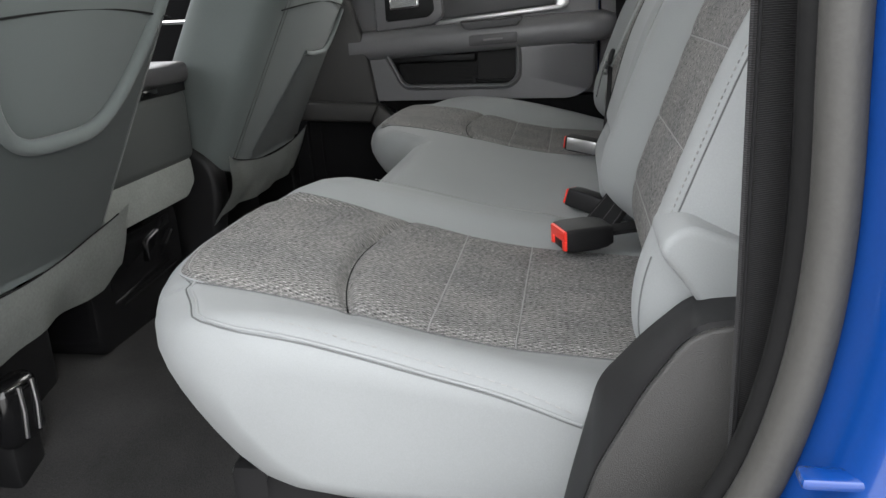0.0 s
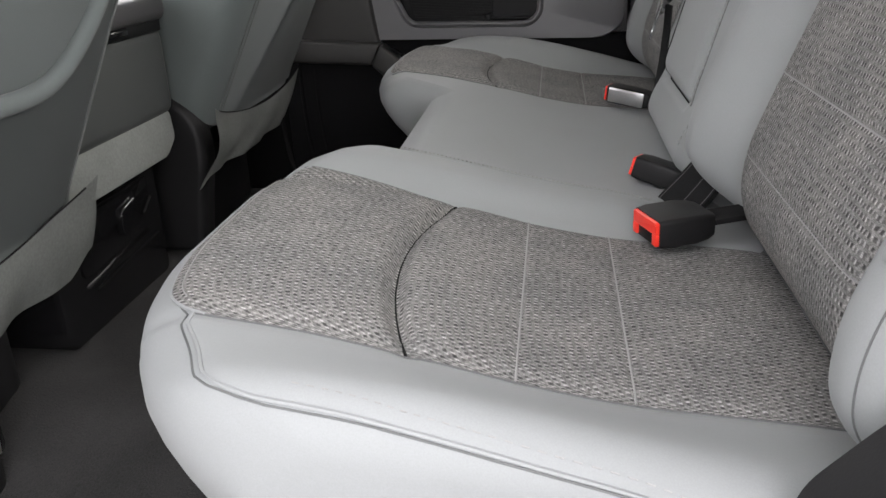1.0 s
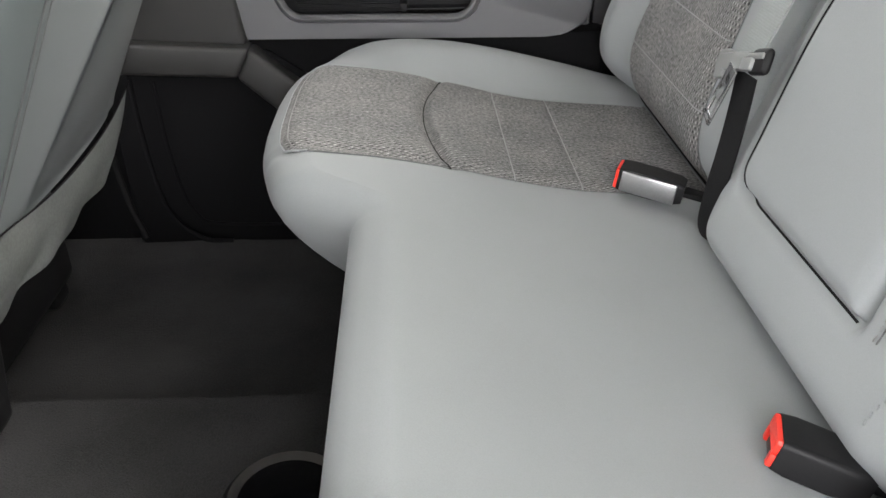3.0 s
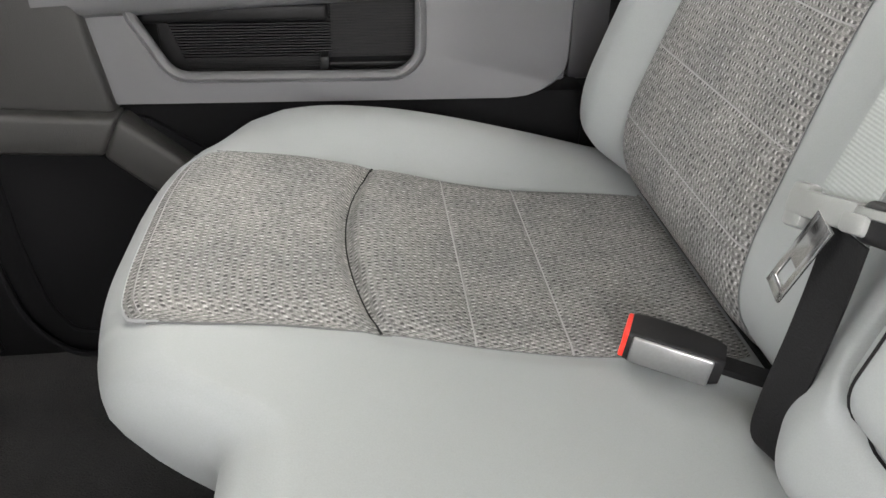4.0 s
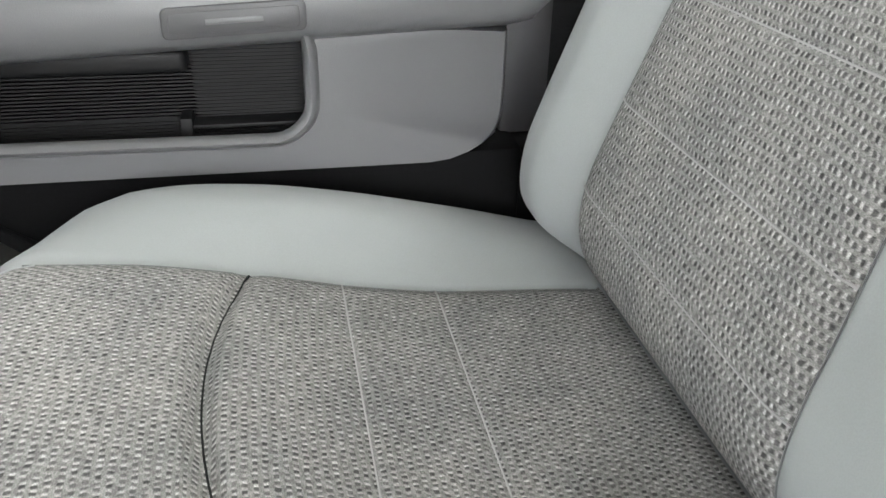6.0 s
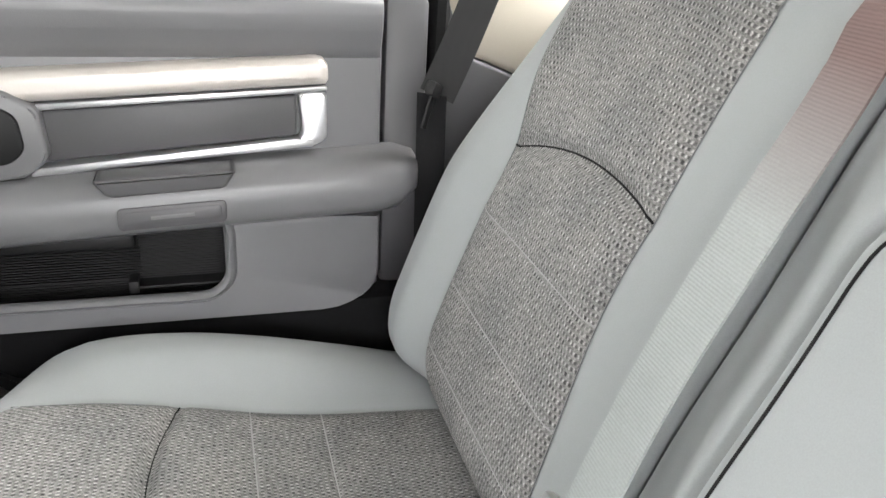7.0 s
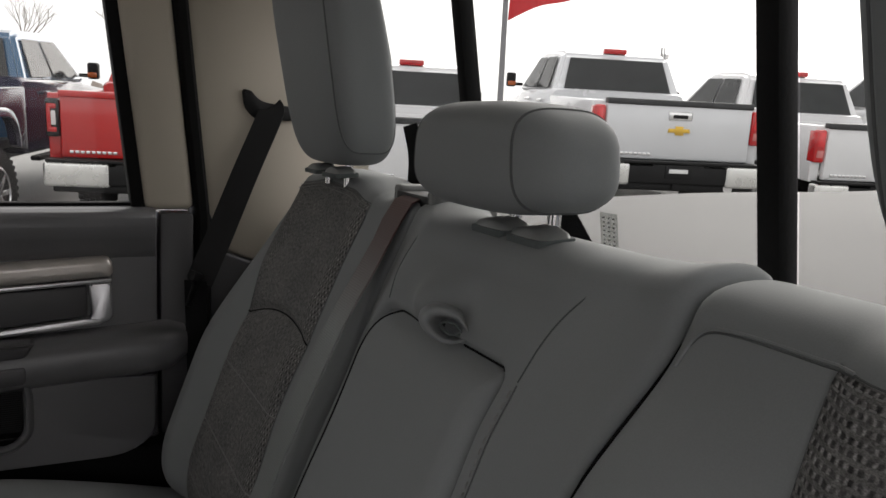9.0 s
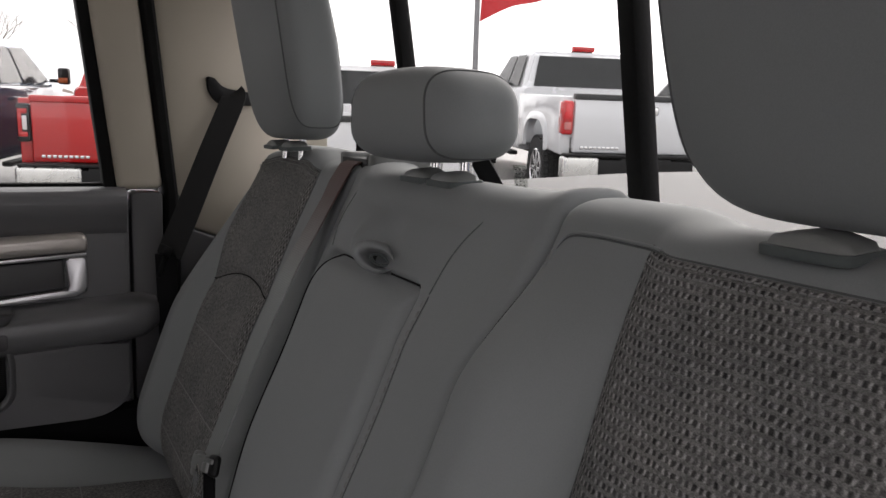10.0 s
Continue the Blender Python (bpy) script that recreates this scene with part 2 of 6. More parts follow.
def prism(poly, a0, a1, axis="y", bev=0.006, seg=2):
    """A polygon extruded along an axis; for y it lies in xz, for x in yz, for z in xy."""
    def p3(p, a):
        return {"y": (p[0], a, p[1]), "x": (a, p[0], p[1]), "z": (p[0], p[1], a)}[axis]
    bm = bmesh.new()
    lo = [bm.verts.new(p3(p, a0)) for p in poly]
    hi = [bm.verts.new(p3(p, a1)) for p in poly]
    n = len(poly)
    bm.faces.new(lo)
    bm.faces.new(hi[::-1])
    for i in range(n):
        bm.faces.new((lo[i], lo[(i + 1) % n], hi[(i + 1) % n], hi[i]))
    bmesh.ops.recalc_face_normals(bm, faces=bm.faces)
    if bev:
        bmesh.ops.bevel(bm, geom=bm.edges[:], offset=bev, segments=seg, affect="EDGES", profile=0.5)
    return bm


def round_poly(poly, radii, seg=6):
    """A polygon with rounded corners (fillets by quadratic arcs)."""
    out = []
    n = len(poly)
    if isinstance(radii, (int, float)):
        radii = [radii] * n
    for i, p in enumerate(poly):
        p = Vector(p)
        a, b = Vector(poly[i - 1]) - p, Vector(poly[(i + 1) % n]) - p
        r = min(radii[i], a.length * 0.49, b.length * 0.49)
        if r <= 0:
            out.append(tuple(p))
            continue
        p0, p1 = p + a.normalized() * r, p + b.normalized() * r
        for k in range(seg + 1):
            t = k / seg
            q = p0 * (1 - t) ** 2 + p * 2 * t * (1 - t) + p1 * t * t
            out.append(tuple(q))
    return out


def sheet(f, nu, nv, u0=0.0, u1=1.0, v0=0.0, v1=1.0, thick=0.0):
    """A grid surface f(u, v) -> point, with its UV map in metres along the grid."""
    bm = bmesh.new()
    uvl = bm.loops.layers.uv.new("UVMap")
    P = [[Vector(f(u0 + (u1 - u0) * i / nu, v0 + (v1 - v0) * j / nv)) for j in range(nv + 1)] for i in range(nu + 1)]
    V = [[bm.verts.new(p) for p in row] for row in P]
    U = [[0.0] * (nv + 1) for _ in range(nu + 1)]
    W = [[0.0] * (nv + 1) for _ in range(nu + 1)]
    mj, mi = nv // 2, nu // 2
    su = [0.0]
    for i in range(nu):
        su.append(su[-1] + (P[i + 1][mj] - P[i][mj]).length)
    sv = [0.0]
    for j in range(nv):
        sv.append(sv[-1] + (P[mi][j + 1] - P[mi][j]).length)
    for i in range(nu):
        for j in range(nv):
            fa = bm.faces.new((V[i][j], V[i + 1][j], V[i + 1][j + 1], V[i][j + 1]))
            for lp, (a, b) in zip(fa.loops, ((i, j), (i + 1, j), (i + 1, j + 1), (i, j + 1))):
                lp[uvl].uv = (su[a], sv[b])
    return bm


def loft(rings, closed=True, caps=True):
    bm = bmesh.new()
    V = [[bm.verts.new(p) for p in r] for r in rings]
    n = len(rings[0])
    for a, b in zip(V, V[1:]):
        for i in range(n if closed else n - 1):
            bm.faces.new((a[i], a[(i + 1) % n], b[(i + 1) % n], b[i]))
    if caps and closed:
        for R in (V[0][::-1], V[-1]):
            c = sum((v.co for v in R), Vector()) / n
            prev = R
            for k in ((0.66, 0.33) if n > 30 else ()):
                nxt = [bm.verts.new(c + (v.co - c) * k) for v in R]
                for i in range(n):
                    bm.faces.new((prev[i], prev[(i + 1) % n], nxt[(i + 1) % n], nxt[i]))
                prev = nxt
            m = bm.verts.new(c)
            for i in range(n):
                bm.faces.new((prev[i], prev[(i + 1) % n], m))
    return bm


def tube(points, r, seg=6):
    """A round cord through points, with a frame carried along it."""
    pts = [Vector(p) for p in points]
    rings = []
    a = None
    for i, p in enumerate(pts):
        d = (pts[min(i + 1, len(pts) - 1)] - pts[max(i - 1, 0)]).normalized()
        if a is None:
            a = d.cross(Vector((0, 0, 1)) if abs(d.z) < 0.9 else Vector((1, 0, 0)))
        a = (a - d * a.dot(d)).normalized()
        b = d.cross(a)
        rings.append([p + (a * math.cos(2 * math.pi * k / seg) + b * math.sin(2 * math.pi * k / seg)) * r for k in range(seg)])
    return loft(rings)


def strap(points, normals, w, t=0.0014):
    """A flat webbing strap of width w through points; normals give its face."""
    pts = [Vector(p) for p in points]
    rings = []
    for i, p in enumerate(pts):
        d = (pts[min(i + 1, len(pts) - 1)] - pts[max(i - 1, 0)]).normalized()
        n = Vector(normals[i] if isinstance(normals, list) else normals)
        s = d.cross(n).normalized()
        n = s.cross(d).normalized()
        ring = []
        for k in range(9):
            ring.append(p + s * w * (k / 8 - 0.5) + n * t)
        for k in range(9):
            ring.append(p + s * w * (0.5 - k / 8) - n * t)
        rings.append(ring)
    return loft(rings)


def spline(pts, n):
    """Catmull-Rom through points of any dimension, n samples."""
    P = [np.array(p, float) for p in pts]
    P = [2 * P[0] - P[1]] + P + [2 * P[-1] - P[-2]]
    segs = len(P) - 3
    out = []
    for k in range(n):
        u = k / (n - 1) * segs
        i = min(int(u), segs - 1)
        t = u - i
        a, b, c, d = P[i:i + 4]
        out.append(tuple(0.5 * (2 * b + (c - a) * t + (2 * a - 5 * b + 4 * c - d) * t * t + (3 * b - a - 3 * c + d) * t ** 3)))
    return out


def smoothstep(a, b, x):
    t = min(1.0, max(0.0, (x - a) / (b - a)))
    return t * t * (3 - 2 * t)


def gauss(x, s):
    return math.exp(-0.5 * (x / s) ** 2)


def inset_ring(ring, d):
    """Moves a closed 2D ring inwards by d along its normals."""
    n = len(ring)
    out = []
    area = sum(ring[i][0] * ring[(i + 1) % n][1] - ring[(i + 1) % n][0] * ring[i][1] for i in range(n))
    s = 1 if area > 0 else -1
    for i in range(n):
        a, b = ring[i - 4], ring[(i + 4) % n]
        tx, tz = b[0] - a[0], b[1] - a[1]
        l = math.hypot(tx, tz) or 1.0
        out.append((ring[i][0] - s * tz / l * d, ring[i][1] + s * tx / l * d))
    return out


def resample(poly, n):
    """n points at even steps along a closed polygon."""
    P = [Vector(p) for p in poly]
    L = [0.0]
    for i in range(len(P)):
        L.append(L[-1] + (P[(i + 1) % len(P)] - P[i]).length)
    out, i = [], 0
    for k in range(n):
        s = L[-1] * k / n
        while L[i + 1] < s:
            i += 1
        t = (s - L[i]) / max(1e-9, L[i + 1] - L[i])
        q = P[i].lerp(P[(i + 1) % len(P)], t)
        out.append((q.x, q.y))
    return out


def soft_prism(poly, y0, y1, r, n=140, both=True):
    """A polygon in xz extruded along y, with rounded rims of radius r."""
    ring = resample(poly, n)
    rings = []
    st = [(y0 + r * (1 - math.cos(math.pi / 2 * k / 5)), r * (1 - math.sin(math.pi / 2 * k / 5))) for k in range(6)]
    en = [(y1 - (y - y0), d) for y, d in st[::-1]] if both else [(y1, 0.0)]
    for y, d in st + en:
        rr = inset_ring(ring, d) if d > 1e-6 else ring
        rings.append([(x, y, z) for x, z in rr])
    return loft(rings)


def super_pad(c, h, e=(0.45, 0.45), nu=56, nv=36, bend=None):
    """A rounded box (superellipsoid) at c with half sizes h."""
    def sp(t, p):
        return math.copysign(abs(t) ** p, t)
    rings = []
    for j in range(1, nv):
        v = -math.pi / 2 + math.pi * j / nv
        ring = []
        for i in range(nu):
            u = 2 * math.pi * i / nu
            x = h[0] * sp(math.cos(v), e[0]) * sp(math.cos(u), e[1])
            z = h[2] * sp(math.cos(v), e[0]) * sp(math.sin(u), e[1])
            y = h[1] * sp(math.sin(v), e[0])
            if bend:
                x, y, z = bend(x, y, z)
            ring.append((c[0] + x, c[1] + y, c[2] + z))
        rings.append(ring)
    return loft(rings)


def shrink(ring, d, core):
    """Draws a closed (x, z) ring inwards by d; core: centre x, centre z, half depth, half height, shear."""
    xc, zc, hx, hz, k = core
    fx, fz = max(0.05, 1 - d / hx), max(0.05, 1 - d / hz)
    out = []
    for x, z in ring:
        z2 = zc + (z - zc) * fz
        out.append((xc + k * (z2 - zc) + (x - xc - k * (z - zc)) * fx, z2))
    return out


def end_steps(r):
    return [(r * (1 - math.cos(math.pi / 2 * k / 6)), r * (1 - math.sin(math.pi / 2 * k / 6))) for k in range(7)]


def pad_body(profile, y0, y1, r0, r1, ny=48, core=(0.0, 0.0, 1.0, 1.0, 0.0)):
    """An upholstered body lofted along y: profile(y) gives a closed (x, z) ring; r0 and r1 round the two ends."""
    ys = [(y0 + a, d) for a, d in end_steps(r0)]
    ys += [(y0 + r0 + (y1 - y0 - r0 - r1) * k / ny, 0.0) for k in range(1, ny)]
    ys += [(y1 - a, d) for a, d in end_steps(r1)[::-1]]
    return loft([[(x, y, z) for x, z in (shrink(profile(y), d, core) if d > 1e-6 else profile(y))] for y, d in ys])

# ---- cab structure ----
YC = 1.30          # centre line of the cab
FLOOR = 0.62
ROOF = 1.93


def floor_rise(x, y):
    """Carpet height over the floor pan: a low tunnel along the middle and a little unevenness."""
    return 0.08 * smoothstep(0.76, 1.06, y) * smoothstep(1.592, 1.556, y) + 0.006 * noise.noise((x * 4, y * 5, 0)) + 0.0015 * noise.noise((x * 23, y * 23, 3))


floor = from_bm("floor", sheet(lambda u, v: (-2.1 + 2.45 * u, 0.42 + 1.78 * v, FLOOR + floor_rise(-2.1 + 2.45 * u, 0.42 + 1.78 * v)), 120, 180), M_CARPET)
tagged(floor, "black carpeted cab floor", "floor", kind="structure")
under = from_bm("floor_pan", box_bm(-2.1, 0.5, 0.36, 2.26, FLOOR - 0.14, FLOOR - 0.02, 0.01), M_BLACK)
tagged(under, "black floor pan under the carpet", "floor", kind="structure")
ceiling = from_bm("ceiling", sheet(lambda u, v: (-2.0 + 2.38 * u, 0.46 + 1.68 * v, ROOF - 0.10 * (2 * v - 1) ** 4 - 0.05 * (2 * u - 1) ** 6), 24, 24), M_HEAD)
tagged(ceiling, "beige cloth headliner", "ceiling", kind="structure")
roof = from_bm("roof", sheet(lambda u, v: (-2.05 + 2.5 * u, 0.38 + 1.84 * v, ROOF + 0.05 - 0.11 * (2 * v - 1) ** 4 - 0.05 * (2 * u - 1) ** 6), 24, 24), M_BLUE)
tagged(roof, "blue painted steel roof", "roof", kind="structure")

# far side: door
def door_far():
    d = thing("door_1", "closed dark grey rear door with chrome-edged trim and armrest", "door", kind="structure", at=(-0.4, 2.15, FLOOR))
    inv = Matrix.Translation(d.location).inverted()

    def P(name, bm, mat, label="", par=None, auto=40):
        o = part(name, xform(bm, inv), mat, par or d, label, auto)
        return o
    # outer skin and the panel's main face
    P("outer_skin", prism([(-1.02, 0.60), (0.20, 0.60), (0.20, 1.39), (-1.02, 1.39)], 2.235, 2.27, bev=0.01), M_BLUE, "blue painted outer skin")
    P("inner_panel", prism(round_poly([(-0.62, 1.00), (0.055, 1.00), (0.055, 1.385), (-0.62, 1.385)], 0.012), 2.150, 2.232, bev=0.008), M_DOOR)
    P("upper_sill", prism([(2.1495, 1.330), (2.143, 1.346), (2.136, 1.366), (2.133, 1.386), (2.135, 1.400), (2.143, 1.409), (2.158, 1.4135), (2.236, 1.4135), (2.236, 1.330)], -0.62, 0.052, "x", 0.0015, 1), M_DOOR)
    P("kick_panel", prism([(-0.66, 0.64), (0.075, 0.64), (0.075, 1.004), (-0.66, 1.004)], 2.112, 2.232, bev=0.006), M_DARK)
    return d, P


door1, DP = door_far()
# pillars and side walls
for nm, bm, mat, lab in (
    ("pillar_trim_1", prism([(0.039, 1.408), (0.121, 1.408), (0.070, 1.92), (-0.020, 1.92)], 2.170, 2.235, bev=0.014, seg=4), M_BEIGE, "beige trim of the rear door frame"),
    ("pillar_trim_2", prism([(0.145, 1.402), (0.175, 1.33), (0.46, 1.22), (0.46, 1.93), (0.094, 1.93)], 2.195, 2.26, bev=0.008), M_BEIGE, "beige plastic trim of the rear pillar"),
    ("pillar_lower_trim", prism([(0.060, 1.0), (0.118, 1.0), (0.118, 1.404), (0.060, 1.404)], 2.160, 2.232, bev=0.008), M_DOOR_D, "charcoal plastic trim behind the door"),
    ("door_seal", loft([[(x0, y, z) for x0, z in ((a, 0.64), (a + 0.002, 1.40), (a - 0.050, 1.93))] for a, y in ((0.122, 2.25), (0.122, 2.176), (0.128, 2.168), (0.140, 2.168), (0.146, 2.176), (0.146, 2.25))], closed=False), M_RUBBER, "black rubber door seal"),
    ("quarter_trim", prism([(0.151, 0.62), (0.46, 0.62), (0.46, 1.218), (0.176, 1.328), (0.151, 1.400)], 2.185, 2.26, bev=0.006), M_DOOR_D, "charcoal plastic quarter trim"),
    ("wall_rear", prism([(0.36, 2.26), (0.46, 2.26), (0.46, 0.34), (0.36, 0.34)], 0.62, 1.40, "z", 0.006), M_DOOR_D, "charcoal rear cab wall"),
    ("wall_rear_upper", prism([(0.26, 2.24), (0.42, 2.24), (0.42, 0.36), (0.26, 0.36)], 1.86, 1.96, "z", 0.01), M_BEIGE, "beige header above the rear window"),
    ("firewall", box_bm(-2.12, -2.04, 0.36, 2.26, 0.5, 1.35, 0.02), M_BLACK, "black front wall of the cab"),
):
    tagged(from_bm(nm, bm, mat), lab, "trim", kind="structure")

# rear window: three panes between black dividers, leaning forwards
def win_x(z):
    return 0.385 - 0.16 * (z - 1.45)


win = thing("window_1", "sliding rear window with black dividers", "window", kind="structure", at=(0.39, YC, 1.42))
winv = Matrix.Translation(win.location).inverted()


def leaning(y0, y1, z0, z1, t, dx=0.0, bev=0.004):
    bm = box_bm(-t / 2, t / 2, y0, y1, z0, z1, bev)
    for v in bm.verts:
        v.co.x += win_x(v.co.z) + dx
    return xform(bm, winv)


for yy, ww in ((1.142, 0.022), (1.60, 0.022)):
    part("divider", leaning(yy - ww / 2, yy + ww / 2, 1.38, 1.90, 0.022, -0.004), M_RUBBER, win)
part("bottom_rail", leaning(0.50, 2.12, 1.375, 1.405, 0.03), M_RUBBER, win)
part("top_rail", leaning(0.50, 2.12, 1.855, 1.885, 0.03), M_RUBBER, win)
for y0, y1 in ((0.52, 1.126), (1.158, 1.586), (1.614, 2.10)):
    part("pane", leaning(y0, y1, 1.40, 1.86, 0.004, 0.002, 0), M_GLASS, win)
far_win = thing("window_2", "clear side window of the closed rear door", "window", kind="structure", at=(-0.4, 2.21, 1.41))
g = part("pane", xform(prism([(-0.60, 1.36), (0.02, 1.36), (0.0, 1.90), (-0.52, 1.90)], 2.20, 2.204, bev=0), Matrix.Translation(far_win.location).inverted()), M_GLASS, far_win)
g.visible_shadow = False
part("edge_seal", xform(prism([(0.018, 1.405), (0.040, 1.405), (-0.015, 1.90), (-0.037, 1.90)], 2.178, 2.222, bev=0.004), Matrix.Translation(far_win.location).inverted()), M_RUBBER, far_win)
part("bottom_seal", xform(box_bm(-0.62, 0.03, 2.192, 2.214, 1.404, 1.420, 0.004), Matrix.Translation(far_win.location).inverted()), M_RUBBER, far_win)
tagged(from_bm("pillar_middle_far", prism([(-0.74, 0.62), (-0.60, 0.62), (-0.60, 1.35), (-0.53, 1.92), (-0.68, 1.92), (-0.74, 1.35)], 2.10, 2.25, bev=0.012), M_DARK), "black middle pillar trim", "pillar", kind="structure")
tagged(from_bm("front_door_far", prism([(-2.0, 0.60), (-0.75, 0.60), (-0.75, 1.40), (-2.0, 1.36)], 2.12, 2.25, bev=0.012), M_DARK), "black panel of the front passenger door", "door", kind="structure")
tagged(from_bm("pillar_middle_near", prism([(-0.86, 0.62), (-0.72, 0.62), (-0.70, 1.35), (-0.62, 1.92), (-0.76, 1.92), (-0.84, 1.35)], 0.36, 0.50, bev=0.012), M_DOOR_D), "charcoal middle pillar trim beside the open door", "pillar", kind="structure")
tagged(from_bm("front_door_near", prism([(-2.0, 0.60), (-0.87, 0.60), (-0.87, 1.40), (-2.0, 1.36)], 0.36, 0.48, bev=0.012), M_DOOR_D), "charcoal panel of the front driver door", "door", kind="structure")


# ---- rear seats ----
TOP = [(0.16, 0.925), (0.07, 0.936), (-0.06, 0.946), (-0.14, 0.961), (-0.22, 0.981), (-0.30, 0.999), (-0.385, 1.012), (-0.45, 1.014)]
_tx = [p[0] for p in TOP][::-1]
_tz = [p[1] for p in TOP][::-1]
N_WOV = (0.665, 0.975)
F_WOV = (1.625, 1.935)


def smooth_table(xs, ys, w):
    """Values along a line, with the corners of a coarse table rounded over a width w."""
    g = np.linspace(xs[0], xs[-1], 400)
    v = sum(np.interp(g + w * k, xs, ys) for k in np.linspace(-0.5, 0.5, 11)) / 11
    return g, v


LIFT = smooth_table([-0.45, -0.386, -0.298, -0.154, -0.031, 0.025, 0.12], [-0.035, -0.015, 0.021, 0.043, 0.036, 0.020, 0.005], 0.11)
TOPS = smooth_table(_tx, _tz, 0.06)


def crease_x(y, wov):
    m, h = (wov[0] + wov[1]) / 2, (wov[1] - wov[0]) / 2
    return -0.217 - 0.029 * (1 - min(1.0, abs(y - m) / h) ** 2)


def top_z(x, y):
    """Height of the seat cushions' upper side."""
    z = float(np.interp(x, *TOPS))
    out = max(0.0, N_WOV[0] - y, y - F_WOV[1])          # outboard bolsters
    lift = float(np.interp(x, *LIFT))
    z += lift * smoothstep(0.0, 0.085, out) * (0.7 if y < 1.0 else 1.0)
    if y < 1.1015:                                      # inner bolster of the single seat
        z += 0.017 * smoothstep(0.975, 1.045, y) * smoothstep(0.06, -0.06, x)
    for wov in (N_WOV, F_WOV):
        e = smoothstep(wov[0] - 0.012, wov[0] + 0.03, y) * smoothstep(wov[1] + 0.012, wov[1] - 0.03, y)
        d = x - crease_x(y, wov)
        z += e * (0.005 * gauss(d + 0.05, 0.04) + 0.004 * gauss(d - 0.04, 0.03) - 0.012 * gauss(d, 0.0055))
        for sx in (-0.140, -0.057):
            z -= e * 0.0018 * gauss(x - sx, 0.004)
        for edge in wov:
            if -0.40 < x < 0.10:
                z -= 0.003 * gauss(y - edge, 0.005)
    return z


def nose_near(y):
    a = max(0.0, min(1.0, (0.80 - y) / 0.262))
    b = max(0.0, min(1.0, (y - 0.90) / 0.205))
    return -0.452 + 0.20 * (1 - math.sqrt(1 - a * a)) + 0.155 * (1 - math.sqrt(1 - b * b))


def nose_far(y):
    s = smoothstep(1.505, 1.570, y)
    b = max(0.0, min(1.0, (1.73 - y) / 0.21)) if y > 1.51 else 1.0
    a = max(0.0, min(1.0, (y - 1.80) / 0.28))
    return -0.338 - 0.117 * s * math.sqrt(max(0.0, 1 - (b * 0.86) ** 2)) + 0.15 * (1 - math.sqrt(1 - a * a))


def cushion_profile(nose, thick=0.17, tuck=1.0):
    def f(y):
        xf = nose(y)
        ring = [(0.15, 0.80), (0.155, 0.86)]
        n = 90
        for k in range(n + 1):
            x = 0.155 + (xf + 0.055 - 0.155) * k / n
            ring.append((x, top_z(x, y)))
        z0 = top_z(xf + 0.055, y)
        nose_pts = spline([(xf + 0.055, z0), (xf + 0.018, z0 - 0.016), (xf + 0.006 * tuck, z0 - 0.052), (xf + 0.031 * tuck, z0 - 0.105), (xf + 0.080 * tuck, z0 - thick + 0.010), (xf + 0.14 * tuck, z0 - thick - 0.004)], 16)
        ring += nose_pts[1:]
        ring.append((0.0, z0 - thick - 0.01))
        return ring
    return f


def cush_z(x, y, nose):
    """The cushion's upper side, carried on over its rounded nose."""
    xf = nose(y)
    d = xf + 0.055 - x
    if d <= 0:
        return top_z(x, y)
    z0 = top_z(xf + 0.055, y)
    return z0 - 0.004 * (d / 0.037) - 0.012 * (d / 0.037) ** 2


def front_x(y, wov, front):
    """Front edge of a cushion's insert, with rounded corners."""
    a = max(0.0, 1 - min(y - wov[0], wov[1] - y) / 0.040)
    return front(y) + 0.034 + 0.030 * (1 - math.sqrt(max(0.0, 1 - a * a)))


def flare(x, wov):
    """The insert's inner edge swings inwards towards the front; that of the far seat draws in on its outer side."""
    k = smoothstep(-0.20, -0.40, x)
    return (0.0, 0.024 * k) if wov[0] < 1.3 else (-0.016 * k, -0.014 * k)


def woven_top(wov, front):
    def f(u, v):
        y = wov[0] + (wov[1] - wov[0]) * u
        x1 = front_x(y, wov, front)
        x = 0.10 + (x1 - 0.10) * v
        a, b = flare(x, wov)
        y += a + (b - a) * u
        edge = min(u * 0.31, (1 - u) * 0.31, (1 - v) * 0.5)
        return (x, y, cush_z(x, y, front) + 0.0012 + 0.0014 * smoothstep(0.0, 0.012, edge))
    return sheet(f, 76, 190)


def on_top(pts, lift=0.0):
    return [(x, y, top_z(x, y) + lift) for x, y in pts]


BACK_Z = [0.86, 0.925, 0.955, 0.985, 1.04, 1.115, 1.21, 1.29, 1.40, 1.455, 1.52]
BACK_X = [0.160, 0.128, 0.092, 0.073, 0.072, 0.098, 0.133, 0.170, 0.214, 0.240, 0.270]


BACKS = smooth_table(BACK_Z, BACK_X, 0.05)


def arm_sd(y, z):
    """Signed distance to the outline of the folding armrest: a rounded box, sharper on its inner side."""
    yc, zc, hy, hz = 1.345, 1.2115, 0.120, 0.1815
    r = 0.030 if y > yc else 0.008
    qy, qz = abs(y - yc) - hy + r, abs(z - zc) - hz + r
    return math.hypot(max(qy, 0), max(qz, 0)) + min(max(qy, qz), 0) - r


def arm_outline(n=160):
    """Points along the armrest's outline: down the outer side, along the foot, up the inner side, back along the top."""
    y0, y1, z0, z1 = 1.200, 1.448, 1.028, 1.395
    return resample(round_poly([(y1, z1), (y1, z0), (y0, z0), (y0, z1)], [0.030, 0.030, 0.008, 0.008], 10), n)


